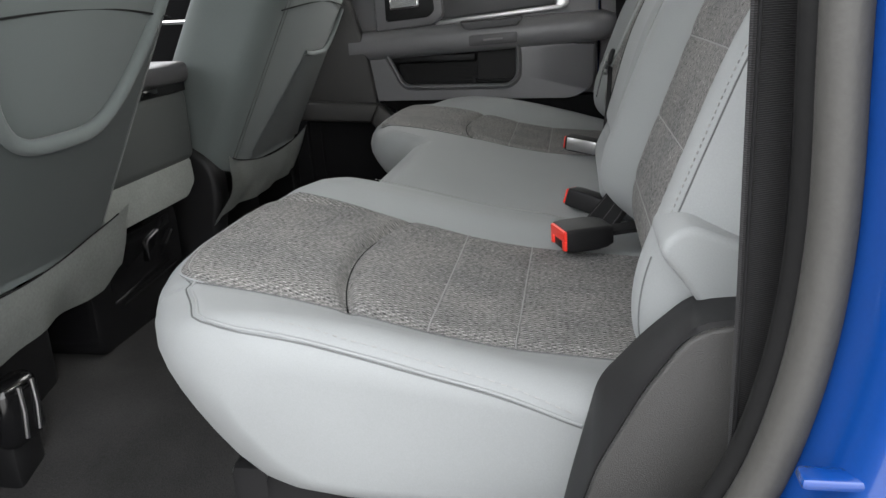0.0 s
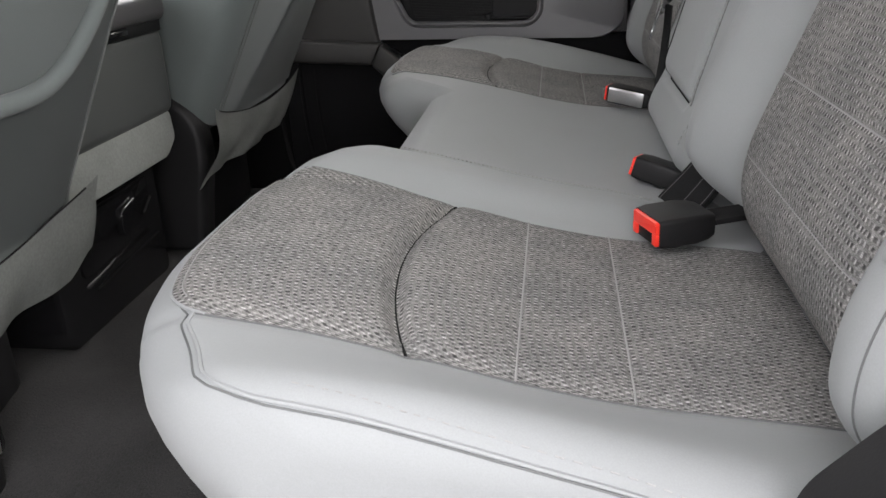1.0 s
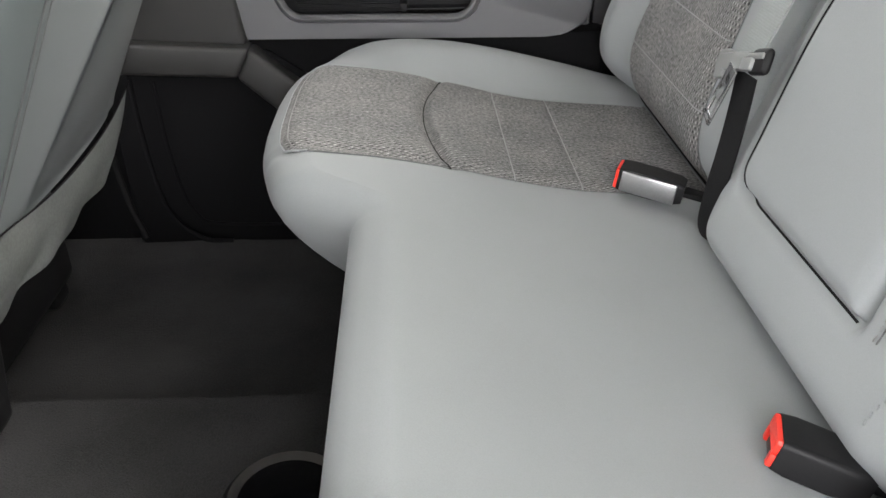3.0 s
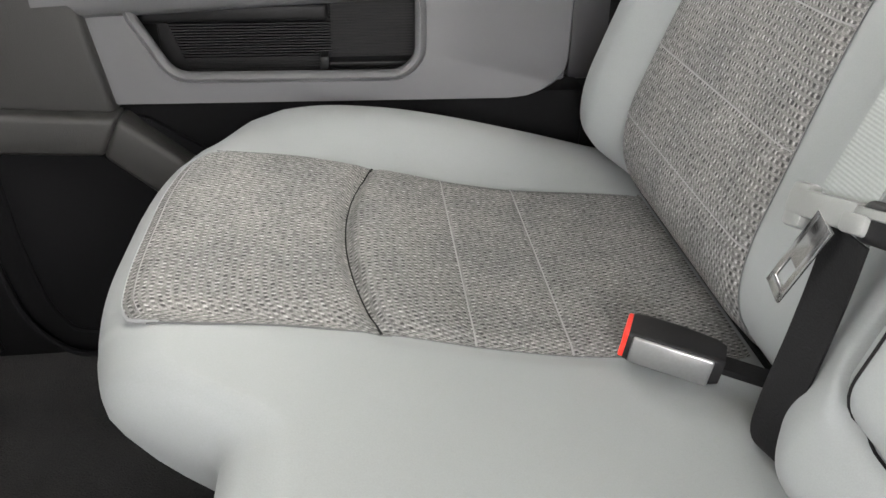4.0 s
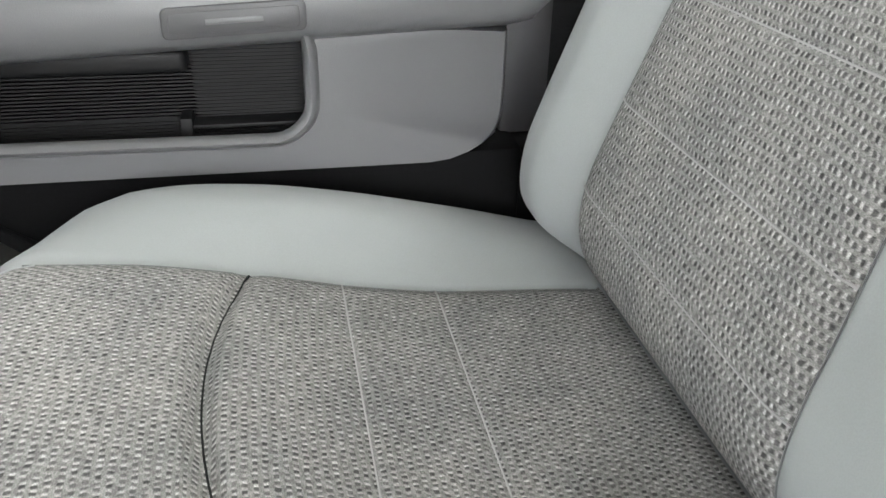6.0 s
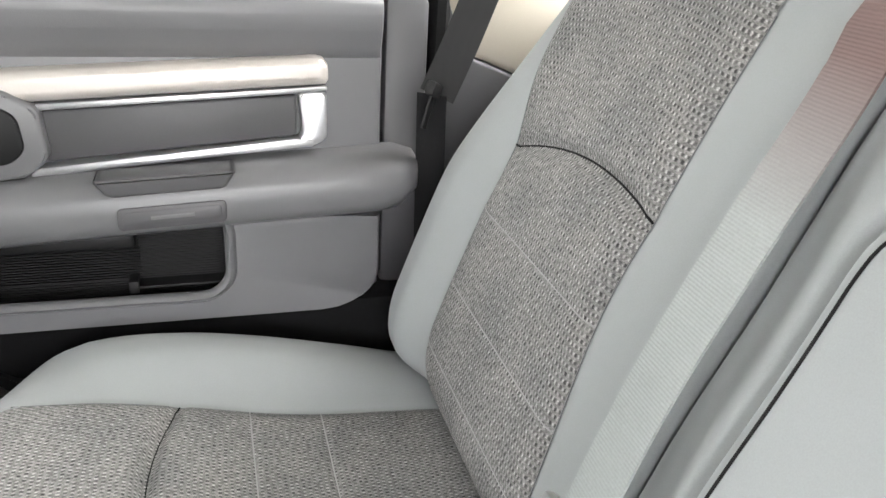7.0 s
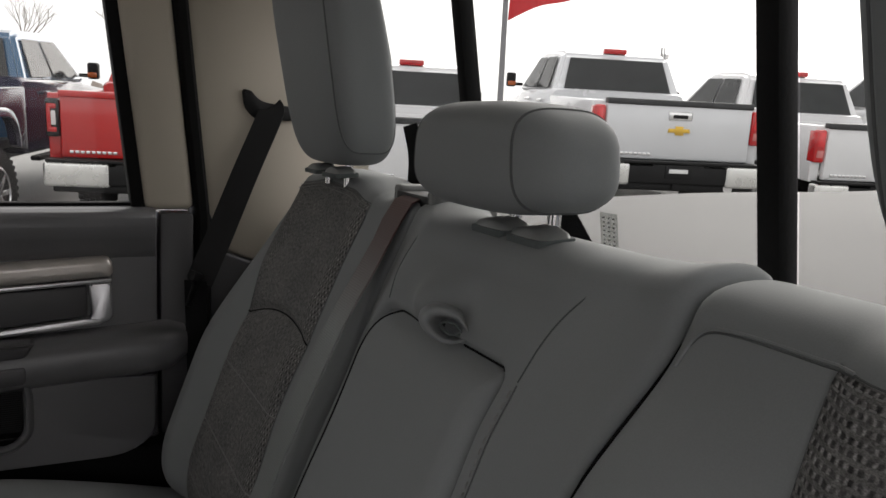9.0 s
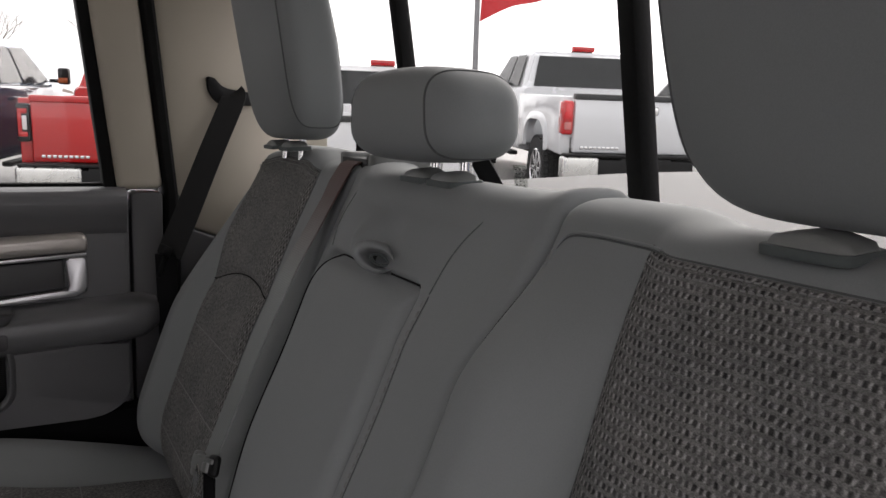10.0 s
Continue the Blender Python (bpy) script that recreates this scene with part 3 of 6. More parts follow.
def back_x(z, y):
    """Front face of the backrests."""
    x = float(np.interp(z, *BACKS))
    out = max(0.0, N_WOV[0] - y, y - F_WOV[1])
    x -= 0.030 * smoothstep(0.0, 0.06, out) * smoothstep(1.47, 1.22, z) * smoothstep(0.90, 1.0, z) - 0.03 * smoothstep(0.08, 0.15, out)
    x += 0.030 * smoothstep(1.20, 1.50, z) * smoothstep(1.58, 1.95, y)
    if y < 1.10:
        x -= 0.041 * smoothstep(0.985, 1.060, y) * smoothstep(1.455, 1.345, z) * smoothstep(0.93, 1.02, z)
    # middle backrest: bulging roll above a folding armrest panel
    if 1.10 < y < 1.53:
        c = smoothstep(1.135, 1.205, y) * smoothstep(1.515, 1.455, y)
        x -= (0.028 - 0.010 * smoothstep(1.20, 1.04, z)) * smoothstep(1.455, 1.345, z) * smoothstep(1.525, 1.455, y)
        x -= 0.034 * smoothstep(1.045, 0.955, z) * (0.45 + 0.55 * smoothstep(1.528, 1.46, y)) * (0.5 + 0.5 * smoothstep(1.105, 1.17, y))
        x -= 0.018 * c * gauss(z - 1.440, 0.030)
        sd = arm_sd(y, z)
        w = 0.18 + 0.82 * smoothstep(1.207, 1.221, y)
        if z > 1.38:
            w = 1.0 - smoothstep(1.215, 1.200, y) * 0.6
        x += 0.010 * w * gauss(sd, 0.0035) - 0.006 * smoothstep(0.0, -0.022, sd) * w
        x -= 0.016 * math.exp(-0.5 * (((y - 1.368) / 0.020) ** 2 + ((z - 1.421) / 0.015) ** 2))
        x += 0.004 * math.exp(-0.5 * (((y - 1.318) / 0.012) ** 2 + ((z - 1.430) / 0.010) ** 2))
    for wov in (N_WOV, F_WOV):
        ie, oe = inner_edge(z, wov), outer_edge(z, wov)
        e = smoothstep(ie - 0.008, ie + 0.03, y) * smoothstep(oe + 0.008, oe - 0.03, y)
        x -= e * 0.004
        d = z - crease_z(y, wov)
        x += e * (0.010 * gauss(d, 0.006) - 0.004 * gauss(d - 0.04, 0.03) - 0.004 * gauss(d + 0.04, 0.03))
        for sz in (1.040, 1.118, 1.208):
            x += e * 0.0018 * gauss(z - sz, 0.004)
        for edge in (ie, oe):
            x += 0.002 * gauss(y - edge, 0.005)
    return x


def crease_z(y, wov):
    m, h = (wov[0] + wov[1]) / 2, (wov[1] - wov[0]) / 2
    return 1.282 - 0.04 * (y - m) + 0.024 * (1 - min(1.0, abs(y - m) / h) ** 2)


def back_top(y):
    out = max(0.0, 0.70 - y, y - 1.90)
    drop = 0.11 * smoothstep(0.0, 0.18, out)
    if y > YC:                                          # the far backrest keeps its height nearly to its outer corner
        a = min(1.0, max(0.0, (y - 2.005) / 0.105))
        drop = 0.125 * (1 - math.sqrt(1 - a * a)) + 0.012 * smoothstep(1.90, 2.02, y)
    return 1.495 + 0.016 * smoothstep(1.6, 1.75, y) - (0.007 if y < 1.1 else 0.0) - drop - 0.008 * smoothstep(0.04, 0.10, abs(abs(y - YC) - 0.24))


def back_profile(y):
    zt = back_top(y)
    ring = []
    n = 200 if 1.10 < y < 1.53 else 110
    for k in range(n + 1):
        z = 0.87 + (zt - 0.032 - 0.87) * k / n
        ring.append((back_x(z, y), z))
    x0 = ring[-1][0]
    ring += spline([(x0, zt - 0.032), (x0 + 0.014, zt - 0.008), (x0 + 0.045, zt), (x0 + 0.085, zt - 0.006), (x0 + 0.105, zt - 0.04)], 14)[1:]
    ring.append((max(0.30, x0 + 0.09), 1.20) if x0 < 0.29 else (x0 + 0.09, 1.20))
    ring.append((0.24, 0.87))
    return ring


def inner_edge(z, wov):
    """The far insert narrows upwards on its inner side."""
    return wov[0] + (0.036 * smoothstep(1.0, 1.28, z) if wov[0] > 1.3 else 0.0)


def outer_edge(z, wov):
    return wov[1] + (0.100 * smoothstep(1.22, 1.50, z) if wov[0] > 1.3 else 0.014 * smoothstep(1.28, 1.47, z))


def woven_back(wov):
    def f(u, v):
        z = 0.93 + (1.475 - 0.93) * v
        y0 = inner_edge(z, wov)
        y = y0 + (outer_edge(z, wov) - y0) * u
        z = 0.93 + (back_top(y) - 0.019 - 0.93) * v
        zz = min(z, back_top(y) - 0.032)
        edge = min(u, 1 - u) * 0.31
        x = back_x(zz, y) - 0.0012 - 0.0014 * smoothstep(0.0, 0.010, edge)
        if z > zz:
            x += 0.012 * ((z - zz) / 0.012) ** 2 * 0.6
        return (x, y, z)
    return sheet(f, 72, 150)


def on_back(pts, lift=0.0):
    return [(back_x(z, y) - lift, y, z) for y, z in pts]


def headrest(parent, y0, y1, z0, z1, xf=0.215, depth=0.10, tall=True):
    """A headrest pad, its front bowed, with a sewn seam where front and sides meet."""
    ym, hy, zm, hz = (y0 + y1) / 2, (y1 - y0) / 2, (z0 + z1) / 2, (z1 - z0) / 2
    hx = depth / 2

    def bend(x, y, z):
        lean = 0.17 * z if tall else 0.0
        if tall and x > 0:
            x *= 1.0 - 0.30 * max(0.0, z / hz)
        return (x - lean + 0.012 * (y / hy) ** 2, y * (1.0 + 0.07 * (z / hz) - 0.04 * (z / hz) ** 2 if tall else 1.0 - 0.05 * z / hz), z)
    e = (0.40, 0.46) if tall else (0.60, 0.62)
    pad = part("headrest", super_pad((xf + hx, ym, zm), (hx, hy, hz), e, 72, 60, bend), M_CLOTH, parent, "grey cloth headrest", 180)
    for s in (-1, 1):
        yy = s * (hy - (0.016 if tall else 0.030))
        k = (1 - (abs(yy) / hy) ** (2 / e[0])) ** (e[0] / 2)
        ring = []
        for i in range(73):
            u = 2 * math.pi * i / 72
            x = hx * k * math.copysign(abs(math.cos(u)) ** e[1], math.cos(u))
            z = hz * k * math.copysign(abs(math.sin(u)) ** e[1], math.sin(u))
            p = bend(x * 1.004, yy, z * 1.002)
            ring.append((xf + hx + p[0], ym + p[1], zm + p[2]))
        part("seam", tube(ring, 0.0012, 5), M_SEAMM, pad)
        part("piping", tube([(x, y - s * 0.0022, z) for x, y, z in ring], 0.0013, 5), M_CLOTH, pad)
        bms = []
        for i in range(0, 72):
            (x0, y0_, z0_), (x1, y1_, z1_) = ring[i], ring[i + 1]
            for k in (0.05, 0.55):
                a, b_ = k, k + 0.3
                bms.append(tube([(x0 + (x1 - x0) * q, y0_ + (y1_ - y0_) * q - s * 0.0050, z0_ + (z1_ - z0_) * q) for q in (a, b_)], 0.0008, 4))
        part("stitching", join_bm(*bms), M_SEAMM, pad)
    return ym


def headrest_posts(parent, ys, z0, x=0.272, zb=None):
    """Chrome posts in pale plastic guides with sloping wings on a dark base."""
    for y in ys:
        zt = back_top(y) - 0.001
        p = part("post", tube([(x, y, zt - 0.02), (x + 0.002, y, z0 + 0.03)], 0.0062, 14), M_CHROME, parent, "chrome headrest post")
        at = Matrix.Translation((x - 0.012, y, zt)) @ pose(0, 0, 0, 0, -4, 0)
        part("guide_base", xform(prism(round_poly([(-0.0195, -0.0285), (0.0195, -0.0285), (0.0195, 0.0285), (-0.0195, 0.0285)], 0.008), -0.004, 0.0022, "z", 0.001), at), M_CLOTH_D, p)
        rings = []
        for yy, h, d in ((-0.027, 0.003, 0.012), (-0.023, 0.007, 0.016), (-0.008, 0.010, 0.0175), (-0.002, 0.0105, 0.0175), (0.002, 0.0105, 0.0175), (0.008, 0.010, 0.0175), (0.023, 0.007, 0.016), (0.027, 0.003, 0.012)):
            rings.append([(a, yy, b_) for a, b_ in round_poly([(-d, 0.001), (d, 0.001), (d * 0.8, h), (-d * 0.72, h)], 0.003, 3)])
        part("post_guide", xform(loft(rings), at), M_PALE, p, "pale grey plastic post guide")


CUSH = (-0.14, 0.90, 0.30, 0.09, -0.12)
BACK = (0.21, 1.18, 0.085, 0.31, 0.42)


def rear_seat(name, label, y0, y1, r0, r1, nose, wov, backs, head):
    s = thing(name, label, "car seat", group="rear seats", at=(0, 0, 0))
    cu = part("cushion", pad_body(cushion_profile(nose, 0.17, 1.0 if y0 < 1.0 else 1.5), y0, y1, r0, r1, 120, CUSH), M_CLOTH, s, "grey cloth seat cushion", 60)
    part("insert", woven_top(wov, nose), M_WOVEN, cu, "dark woven cloth insert", 180)
    n = 30
    # crease (dark cord for its thread and its groove's shade), stitches and edge seams of the cushion
    part("crease", tube(on_top([(crease_x(y, wov), y) for y, in [(wov[0] + (wov[1] - wov[0]) * k / n,) for k in range(n + 1)]], 0.0020), 0.0013, 6), M_SEAMD, cu)
    for sx in (-0.140, -0.057):
        part("stitch", tube(on_top([(sx, wov[0] + (wov[1] - wov[0]) * k / n) for k in range(n + 1)], 0.0024), 0.0010, 5), M_STITCH, cu)
    ys = [wov[0] + (wov[1] - wov[0]) * k / 60 for k in range(61)]
    def front_line(off, lift, skip=0):
        pts = []
        for y in ys[skip:len(ys) - skip]:
            x = front_x(y, wov, nose) + off
            a, b = flare(x, wov)
            yy = y + a + (b - a) * (y - wov[0]) / (wov[1] - wov[0])
            pts.append((x, yy, cush_z(x, yy, nose) + lift))
        return pts
    part("front_seam", tube(front_line(-0.001, 0.0008), 0.0015, 5), M_CLOTH, cu)
    part("stitch", tube(front_line(0.009, 0.0028, 3), 0.0006, 4), M_STITCH, cu)
    for q, (ye, dd) in enumerate(((wov[0], -0.0006), (wov[1], 0.0006))):
        xs = np.linspace(0.09, front_x(ye + 0.002 * (1 if dd < 0 else -1), wov, nose), 60)
        part("edge_seam", tube([(x, ye + dd + flare(x, wov)[q], cush_z(x, ye + flare(x, wov)[q], nose) + 0.0008) for x in xs], 0.0008, 5), M_SEAMM, cu)
    for (b0, b1, rb0, rb1, hw) in backs:
        ba = part("backrest", pad_body(back_profile, b0, b1, rb0, rb1, 110 if hw else 150, BACK), M_CLOTH, s, "grey cloth backrest", 60)
        if hw:
            part("insert", woven_back(wov), M_WOVEN, ba, "dark woven cloth insert", 180)
            # dark cord again for the crease's thread and the shade in its groove
            part("crease", tube(on_back([(y, crease_z(y, wov)) for y in np.linspace(inner_edge(1.285, wov), outer_edge(1.27, wov), n + 1)], 0.0026), 0.0013, 6), M_SEAMD, ba)
            for sz in (1.040, 1.118, 1.208):
                part("stitch", tube(on_back([(y, sz) for y in np.linspace(inner_edge(sz, wov), outer_edge(sz, wov), n + 1)], 0.0022), 0.0010, 5), M_STITCH, ba)
            for edge, dd in ((inner_edge, -0.0006), (outer_edge, 0.0006)):
                part("edge_seam", tube([(back_x(z, edge(z, wov)) - 0.0008, edge(z, wov) + dd, z) for z in np.linspace(0.94, back_top(edge(1.45, wov)) - 0.034, 60)], 0.0006, 5), M_SEAMM, ba)
            ty = np.linspace(inner_edge(1.48, wov), outer_edge(1.48, wov), 2 * n + 1)
            part("top_seam", tube([(back_x(back_top(y) - 0.034, y) + 0.0065, y, back_top(y) - 0.0180) for y in ty], 0.0007, 5), M_SEAMM, ba)
            for dz, dx in ((-0.0035, 0.0020), (-0.0085, -0.0021)):              # two rows of single stitches
                bms = []
                yl = np.arange(ty[0] + 0.002, ty[-1] - 0.004, 0.0058)
                for y in yl:
                    bms.append(tube([(back_x(back_top(q) - 0.034, q) + dx, q, back_top(q) - 0.0180 + dz) for q in (y, y + 0.0018, y + 0.0036)], 0.0007, 4))
                part("stitching", join_bm(*bms), M_STITCH, ba)
    for (h0, h1, z0, z1, tall, sp) in head:
        ym = headrest(s, h0, h1, z0, z1, (0.212 if h0 < YC else 0.200) if tall else 0.200, 0.098 if tall else 0.116, tall)
        headrest_posts(s, [ym + q for q in sp], z0)
    return s


near_seat = rear_seat("rear_seat", "single rear seat of grey cloth with a dark woven insert", 0.555, 1.100, 0.035, 0.03, nose_near, N_WOV,
                      [(0.545, 1.099, 0.05, 0.015, True)], [(0.690, 1.004, 1.489, 1.80, True, (-0.070, 0.030))])
far_seat = rear_seat("rear_seat", "double rear seat of grey cloth with folding middle armrest and belts", 1.103, 2.075, 0.012, 0.04, nose_far, F_WOV,
                     [(1.102, 1.527, 0.014, 0.009, False), (1.530, 2.104, 0.009, 0.05, True)], [(1.712, 1.972, 1.514, 1.81, True, (-0.042, 0.042)), (1.238, 1.478, 1.503, 1.600, False, (-0.070, -0.008))])


# ---- ground ----
UPH = Vector((0.8, 0.6))


def ground_z(x, y):
    d = (Vector((x, y)) - Vector((0, 1.3))).dot(UPH)
    return -0.12 + 0.11 * max(0.0, min(d, 18.0) - 1.5) - 0.40 * smoothstep(7.0, 8.6, x) * smoothstep(40.0, 20.0, x)


def ground_sheet():
    bm = bmesh.new()
    xs = [-2000, -300, -80, -40] + [-30 + 1.5 * i for i in range(48)] + [60, 120, 400, 2000]
    V = [[bm.verts.new((x, y, ground_z(x, y))) for y in xs] for x in xs]
    for i in range(len(xs) - 1):
        for j in range(len(xs) - 1):
            bm.faces.new((V[i][j], V[i + 1][j], V[i + 1][j + 1], V[i][j + 1]))
    return bm


M_GROUND = surface("wet_asphalt", (0.24, 0.234, 0.226), 0.55, grain=30, bump=0.3, var=0.25, stain=0.6, dist=0.01)
tagged(from_bm("ground", ground_sheet(), M_GROUND), "damp pale asphalt of a car lot", "ground", kind="structure")


from mathutils.bvhtree import BVHTree

# ---- far door details ----
def sh(poly, k=0.05):
    """Follows the door's slight rise towards the rear."""
    return [(x, z + k * (x + 0.0)) for x, z in poly]


DP("trim_strip", soft_prism(round_poly(sh([(-0.60, 1.338), (-0.018, 1.337), (-0.018, 1.303), (-0.60, 1.300)], 0.05), [0.002, 0.016, 0.004, 0.002]), 2.120, 2.152, 0.012, both=False), M_SATIN, "satin beige-silver trim strip")
DP("chrome_frame", join_bm(
    prism(sh([(-0.36, 1.299), (-0.020, 1.301), (-0.020, 1.294), (-0.36, 1.291)]), 2.126, 2.152, bev=0.002),
    prism(round_poly(sh([(-0.056, 1.2935), (-0.020, 1.2935), (-0.020, 1.232), (-0.036, 1.224), (-0.062, 1.224), (-0.050, 1.240)]), 0.008), 2.128, 2.152, bev=0.003),
    prism(sh([(-0.37, 1.211), (-0.062, 1.2235), (-0.037, 1.2235), (-0.037, 1.232), (-0.062, 1.236), (-0.37, 1.222)]), 2.126, 2.152, bev=0.003)), M_SILV, "matt silver frame round the insert")
DP("insert", prism(sh([(-0.352, 1.2895), (-0.0575, 1.2905), (-0.0575, 1.2375), (-0.352, 1.2265)]), 2.134, 2.152, bev=0.004, seg=3), M_DOOR_D, "padded charcoal insert")
bez = DP("handle_bezel", prism(round_poly(sh([(-0.53, 1.325), (-0.385, 1.320), (-0.350, 1.296), (-0.345, 1.236), (-0.372, 1.215), (-0.53, 1.208)]), 0.01), 2.112, 2.152, bev=0.006, seg=3), M_DOOR)
DP("handle_recess", prism(round_poly(sh([(-0.50, 1.308), (-0.392, 1.304), (-0.372, 1.290), (-0.368, 1.250), (-0.386, 1.235), (-0.50, 1.232)]), 0.01), 2.106, 2.13, bev=0.003), M_BLACK, par=bez)
DP("door_handle", prism(round_poly(sh([(-0.485, 1.290), (-0.405, 1.288), (-0.405, 1.262), (-0.485, 1.260)]), 0.008), 2.092, 2.112, bev=0.006, seg=3), M_CHROME, "chrome inner door handle", par=bez)


def armrest_bm():
    rings = []
    for k in range(25):
        x = -0.60 + 0.70 * k / 24
        e = smoothstep(0.06, 0.102, x)
        dz, pull = 0.05 * x, 0.026 * e
        prof = [(2.155, 1.214), (2.125, 1.213), (2.100, 1.209), (2.087, 1.200), (2.081, 1.186), (2.081, 1.160), (2.086, 1.146), (2.100, 1.137), (2.125, 1.136), (2.155, 1.136)]
        cz = 1.178
        rings.append([(x, y + pull * 1.4, (z - cz) * (1 - 0.35 * e) + cz + dz) for y, z in prof])
    return loft(rings)


arm = DP("armrest", armrest_bm(), M_DOOR, "grey padded armrest")
# raised darker block: the recessed cup's shade is put into its colour
DP("pull_cup", prism(round_poly(sh([(-0.300, 1.2165), (-0.136, 1.2165), (-0.150, 1.194), (-0.284, 1.194)]), 0.008), 2.0800, 2.125, bev=0.004, seg=3), M_DOOR_D, "charcoal pull cup", par=arm)
DP("plate", prism(round_poly(sh([(-0.276, 1.180), (-0.150, 1.180), (-0.150, 1.152), (-0.276, 1.152)]), 0.007), 2.0782, 2.085, bev=0.0015), M_DOOR_D, par=arm)
DP("plate_face", prism(round_poly(sh([(-0.270, 1.1755), (-0.156, 1.1755), (-0.156, 1.1565), (-0.270, 1.1565)]), 0.005), 2.0776, 2.081, bev=0.001), M_DOOR_D, par=arm)
DP("lettering_bar", prism(sh([(-0.238, 1.1685), (-0.188, 1.1685), (-0.188, 1.1635), (-0.238, 1.1635)]), 2.0772, 2.079, bev=0.0003), M_DOOR, par=arm)


def ray_ring(poly, n, c, power=1.0):
    """Resamples a polygon by rays from c, n points."""
    out = []
    for k in range(n):
        a = 2 * math.pi * k / n
        d = Vector((math.cos(a), math.sin(a)))
        best = None
        for i in range(len(poly)):
            p, q = Vector(poly[i - 1]) - Vector(c), Vector(poly[i]) - Vector(c)
            e = q - p
            den = d.x * e.y - d.y * e.x
            if abs(den) < 1e-9:
                continue
            t = (p.x * e.y - p.y * e.x) / den
            s = (p.x * d.y - p.y * d.x) / den
            if t > 0 and -1e-6 <= s <= 1 + 1e-6 and (best is None or t < best):
                best = t
        out.append((c[0] + d.x * best, c[1] + d.y * best))
    return out


HOLE = round_poly([(-0.500, 1.137), (-0.452, 1.044), (-0.176, 1.041), (-0.156, 1.060), (-0.156, 1.137)], [0.004, 0.018, 0.018, 0.012, 0.004])
OUTER = round_poly(sh([(-0.585, 1.020), (0.0, 0.998), (0.046, 1.026), (0.046, 1.136), (-0.585, 1.152)], 0.03), [0.004, 0.05, 0.03, 0.004, 0.004])


def pocket_panel():
    c, n = (-0.31, 1.10), 200
    o, h = ray_ring(OUTER, n, c), ray_ring(HOLE, n, c)

    def mixr(a, b, k):
        return [(p[0] + (q[0] - p[0]) * k, p[1] + (q[1] - p[1]) * k) for p, q in zip(a, b)]

    def grow(d):
        return inset_ring(h, -d)
    lip2 = grow(0.015)
    def clampz(r):
        return [(x, min(z, 1.139)) for x, z in r]
    rings = [[(x, 2.150, z) for x, z in o], [(x, 2.104, z) for x, z in o], [(x, 2.098, z) for x, z in mixr(o, lip2, 0.03)], [(x, 2.0975, z) for x, z in clampz(lip2)],
             [(x, 2.092, z) for x, z in clampz(grow(0.0125))], [(x, 2.087, z) for x, z in clampz(grow(0.009))], [(x, 2.086, z) for x, z in clampz(grow(0.006))], [(x, 2.089, z) for x, z in clampz(grow(0.0025))], [(x, 2.097, z) for x, z in h], [(x, 2.106, z) for x, z in clampz(grow(0.004))]]
    return loft(rings, caps=False)


pocket = DP("lower_panel", pocket_panel(), M_DOOR, "grey lower panel with a map pocket", auto=50)
DP("pocket_back", box_bm(-0.54, -0.12, 2.148, 2.158, 1.004, 1.14, 0.002), M_BLACK, par=pocket)
ribs = bmesh.new()
for k in range(33):
    z = 1.018 + 0.0036 * k
    box_bm(-0.478 + 0.038 * (33 - k) / 33, -0.150, 2.1415 if z < 1.045 else 2.1365, 2.1440, z, z + 0.0018, 0, bm=ribs)
DP("pocket_ribs", ribs, M_BLACK, "ribbed charcoal pocket lining", par=pocket, auto=20)
DP("pocket_lining", join_bm(box_bm(-0.262, -0.146, 2.138, 2.149, 1.046, 1.139, 0.003), box_bm(-0.478, -0.262, 2.143, 2.149, 1.020, 1.139, 0.002)), M_BLACK, "charcoal pocket lining", par=pocket, auto=20)
DP("pocket_flap", box_bm(-0.492, -0.262, 2.112, 2.148, 1.098, 1.122, 0.007, 3), M_BLACK, par=pocket)
DP("pocket_tray", join_bm(box_bm(-0.264, -0.154, 2.112, 2.146, 1.043, 1.047, 0.001), box_bm(-0.276, -0.264, 2.110, 2.146, 1.038, 1.055, 0.002)), M_BLACK, par=pocket)
# sill ledge at the foot of the middle pillar
tagged(from_bm("sill_trim", join_bm(prism([(-0.76, 1.012), (-0.522, 0.998), (-0.548, 0.948), (-0.76, 0.958)], 2.058, 2.108, bev=0.008, seg=3),
                                    prism([(-0.524, 0.998), (-0.415, 0.905), (-0.445, 0.852), (-0.550, 0.948)], 2.058, 2.108, bev=0.008, seg=3),
                                    prism([(-0.76, 1.005), (-0.530, 0.992), (-0.552, 1.14), (-0.60, 1.30), (-0.76, 1.30)], 2.082, 2.12, bev=0.010, seg=3)), M_PEB), "charcoal plastic sill and pillar trim", "trim", kind="structure")
tagged(from_bm("weather_strip", tube(spline([(-0.735, 2.09, 1.05), (-0.735, 2.09, 0.85), (-0.715, 2.085, 0.70), (-0.66, 2.075, 0.640), (-0.60, 2.07, 0.635)], 24), 0.0045, 8), M_DARK), "black rubber weather strip", "seal", kind="structure")
tagged(from_bm("weather_strip_outer", tube(spline([(-0.80, 2.10, 1.10), (-0.80, 2.10, 0.86), (-0.79, 2.10, 0.72), (-0.765, 2.09, 0.635)], 24), 0.006, 8), M_RUBBER), "black rubber strip beside the kick panel", "seal", kind="structure")
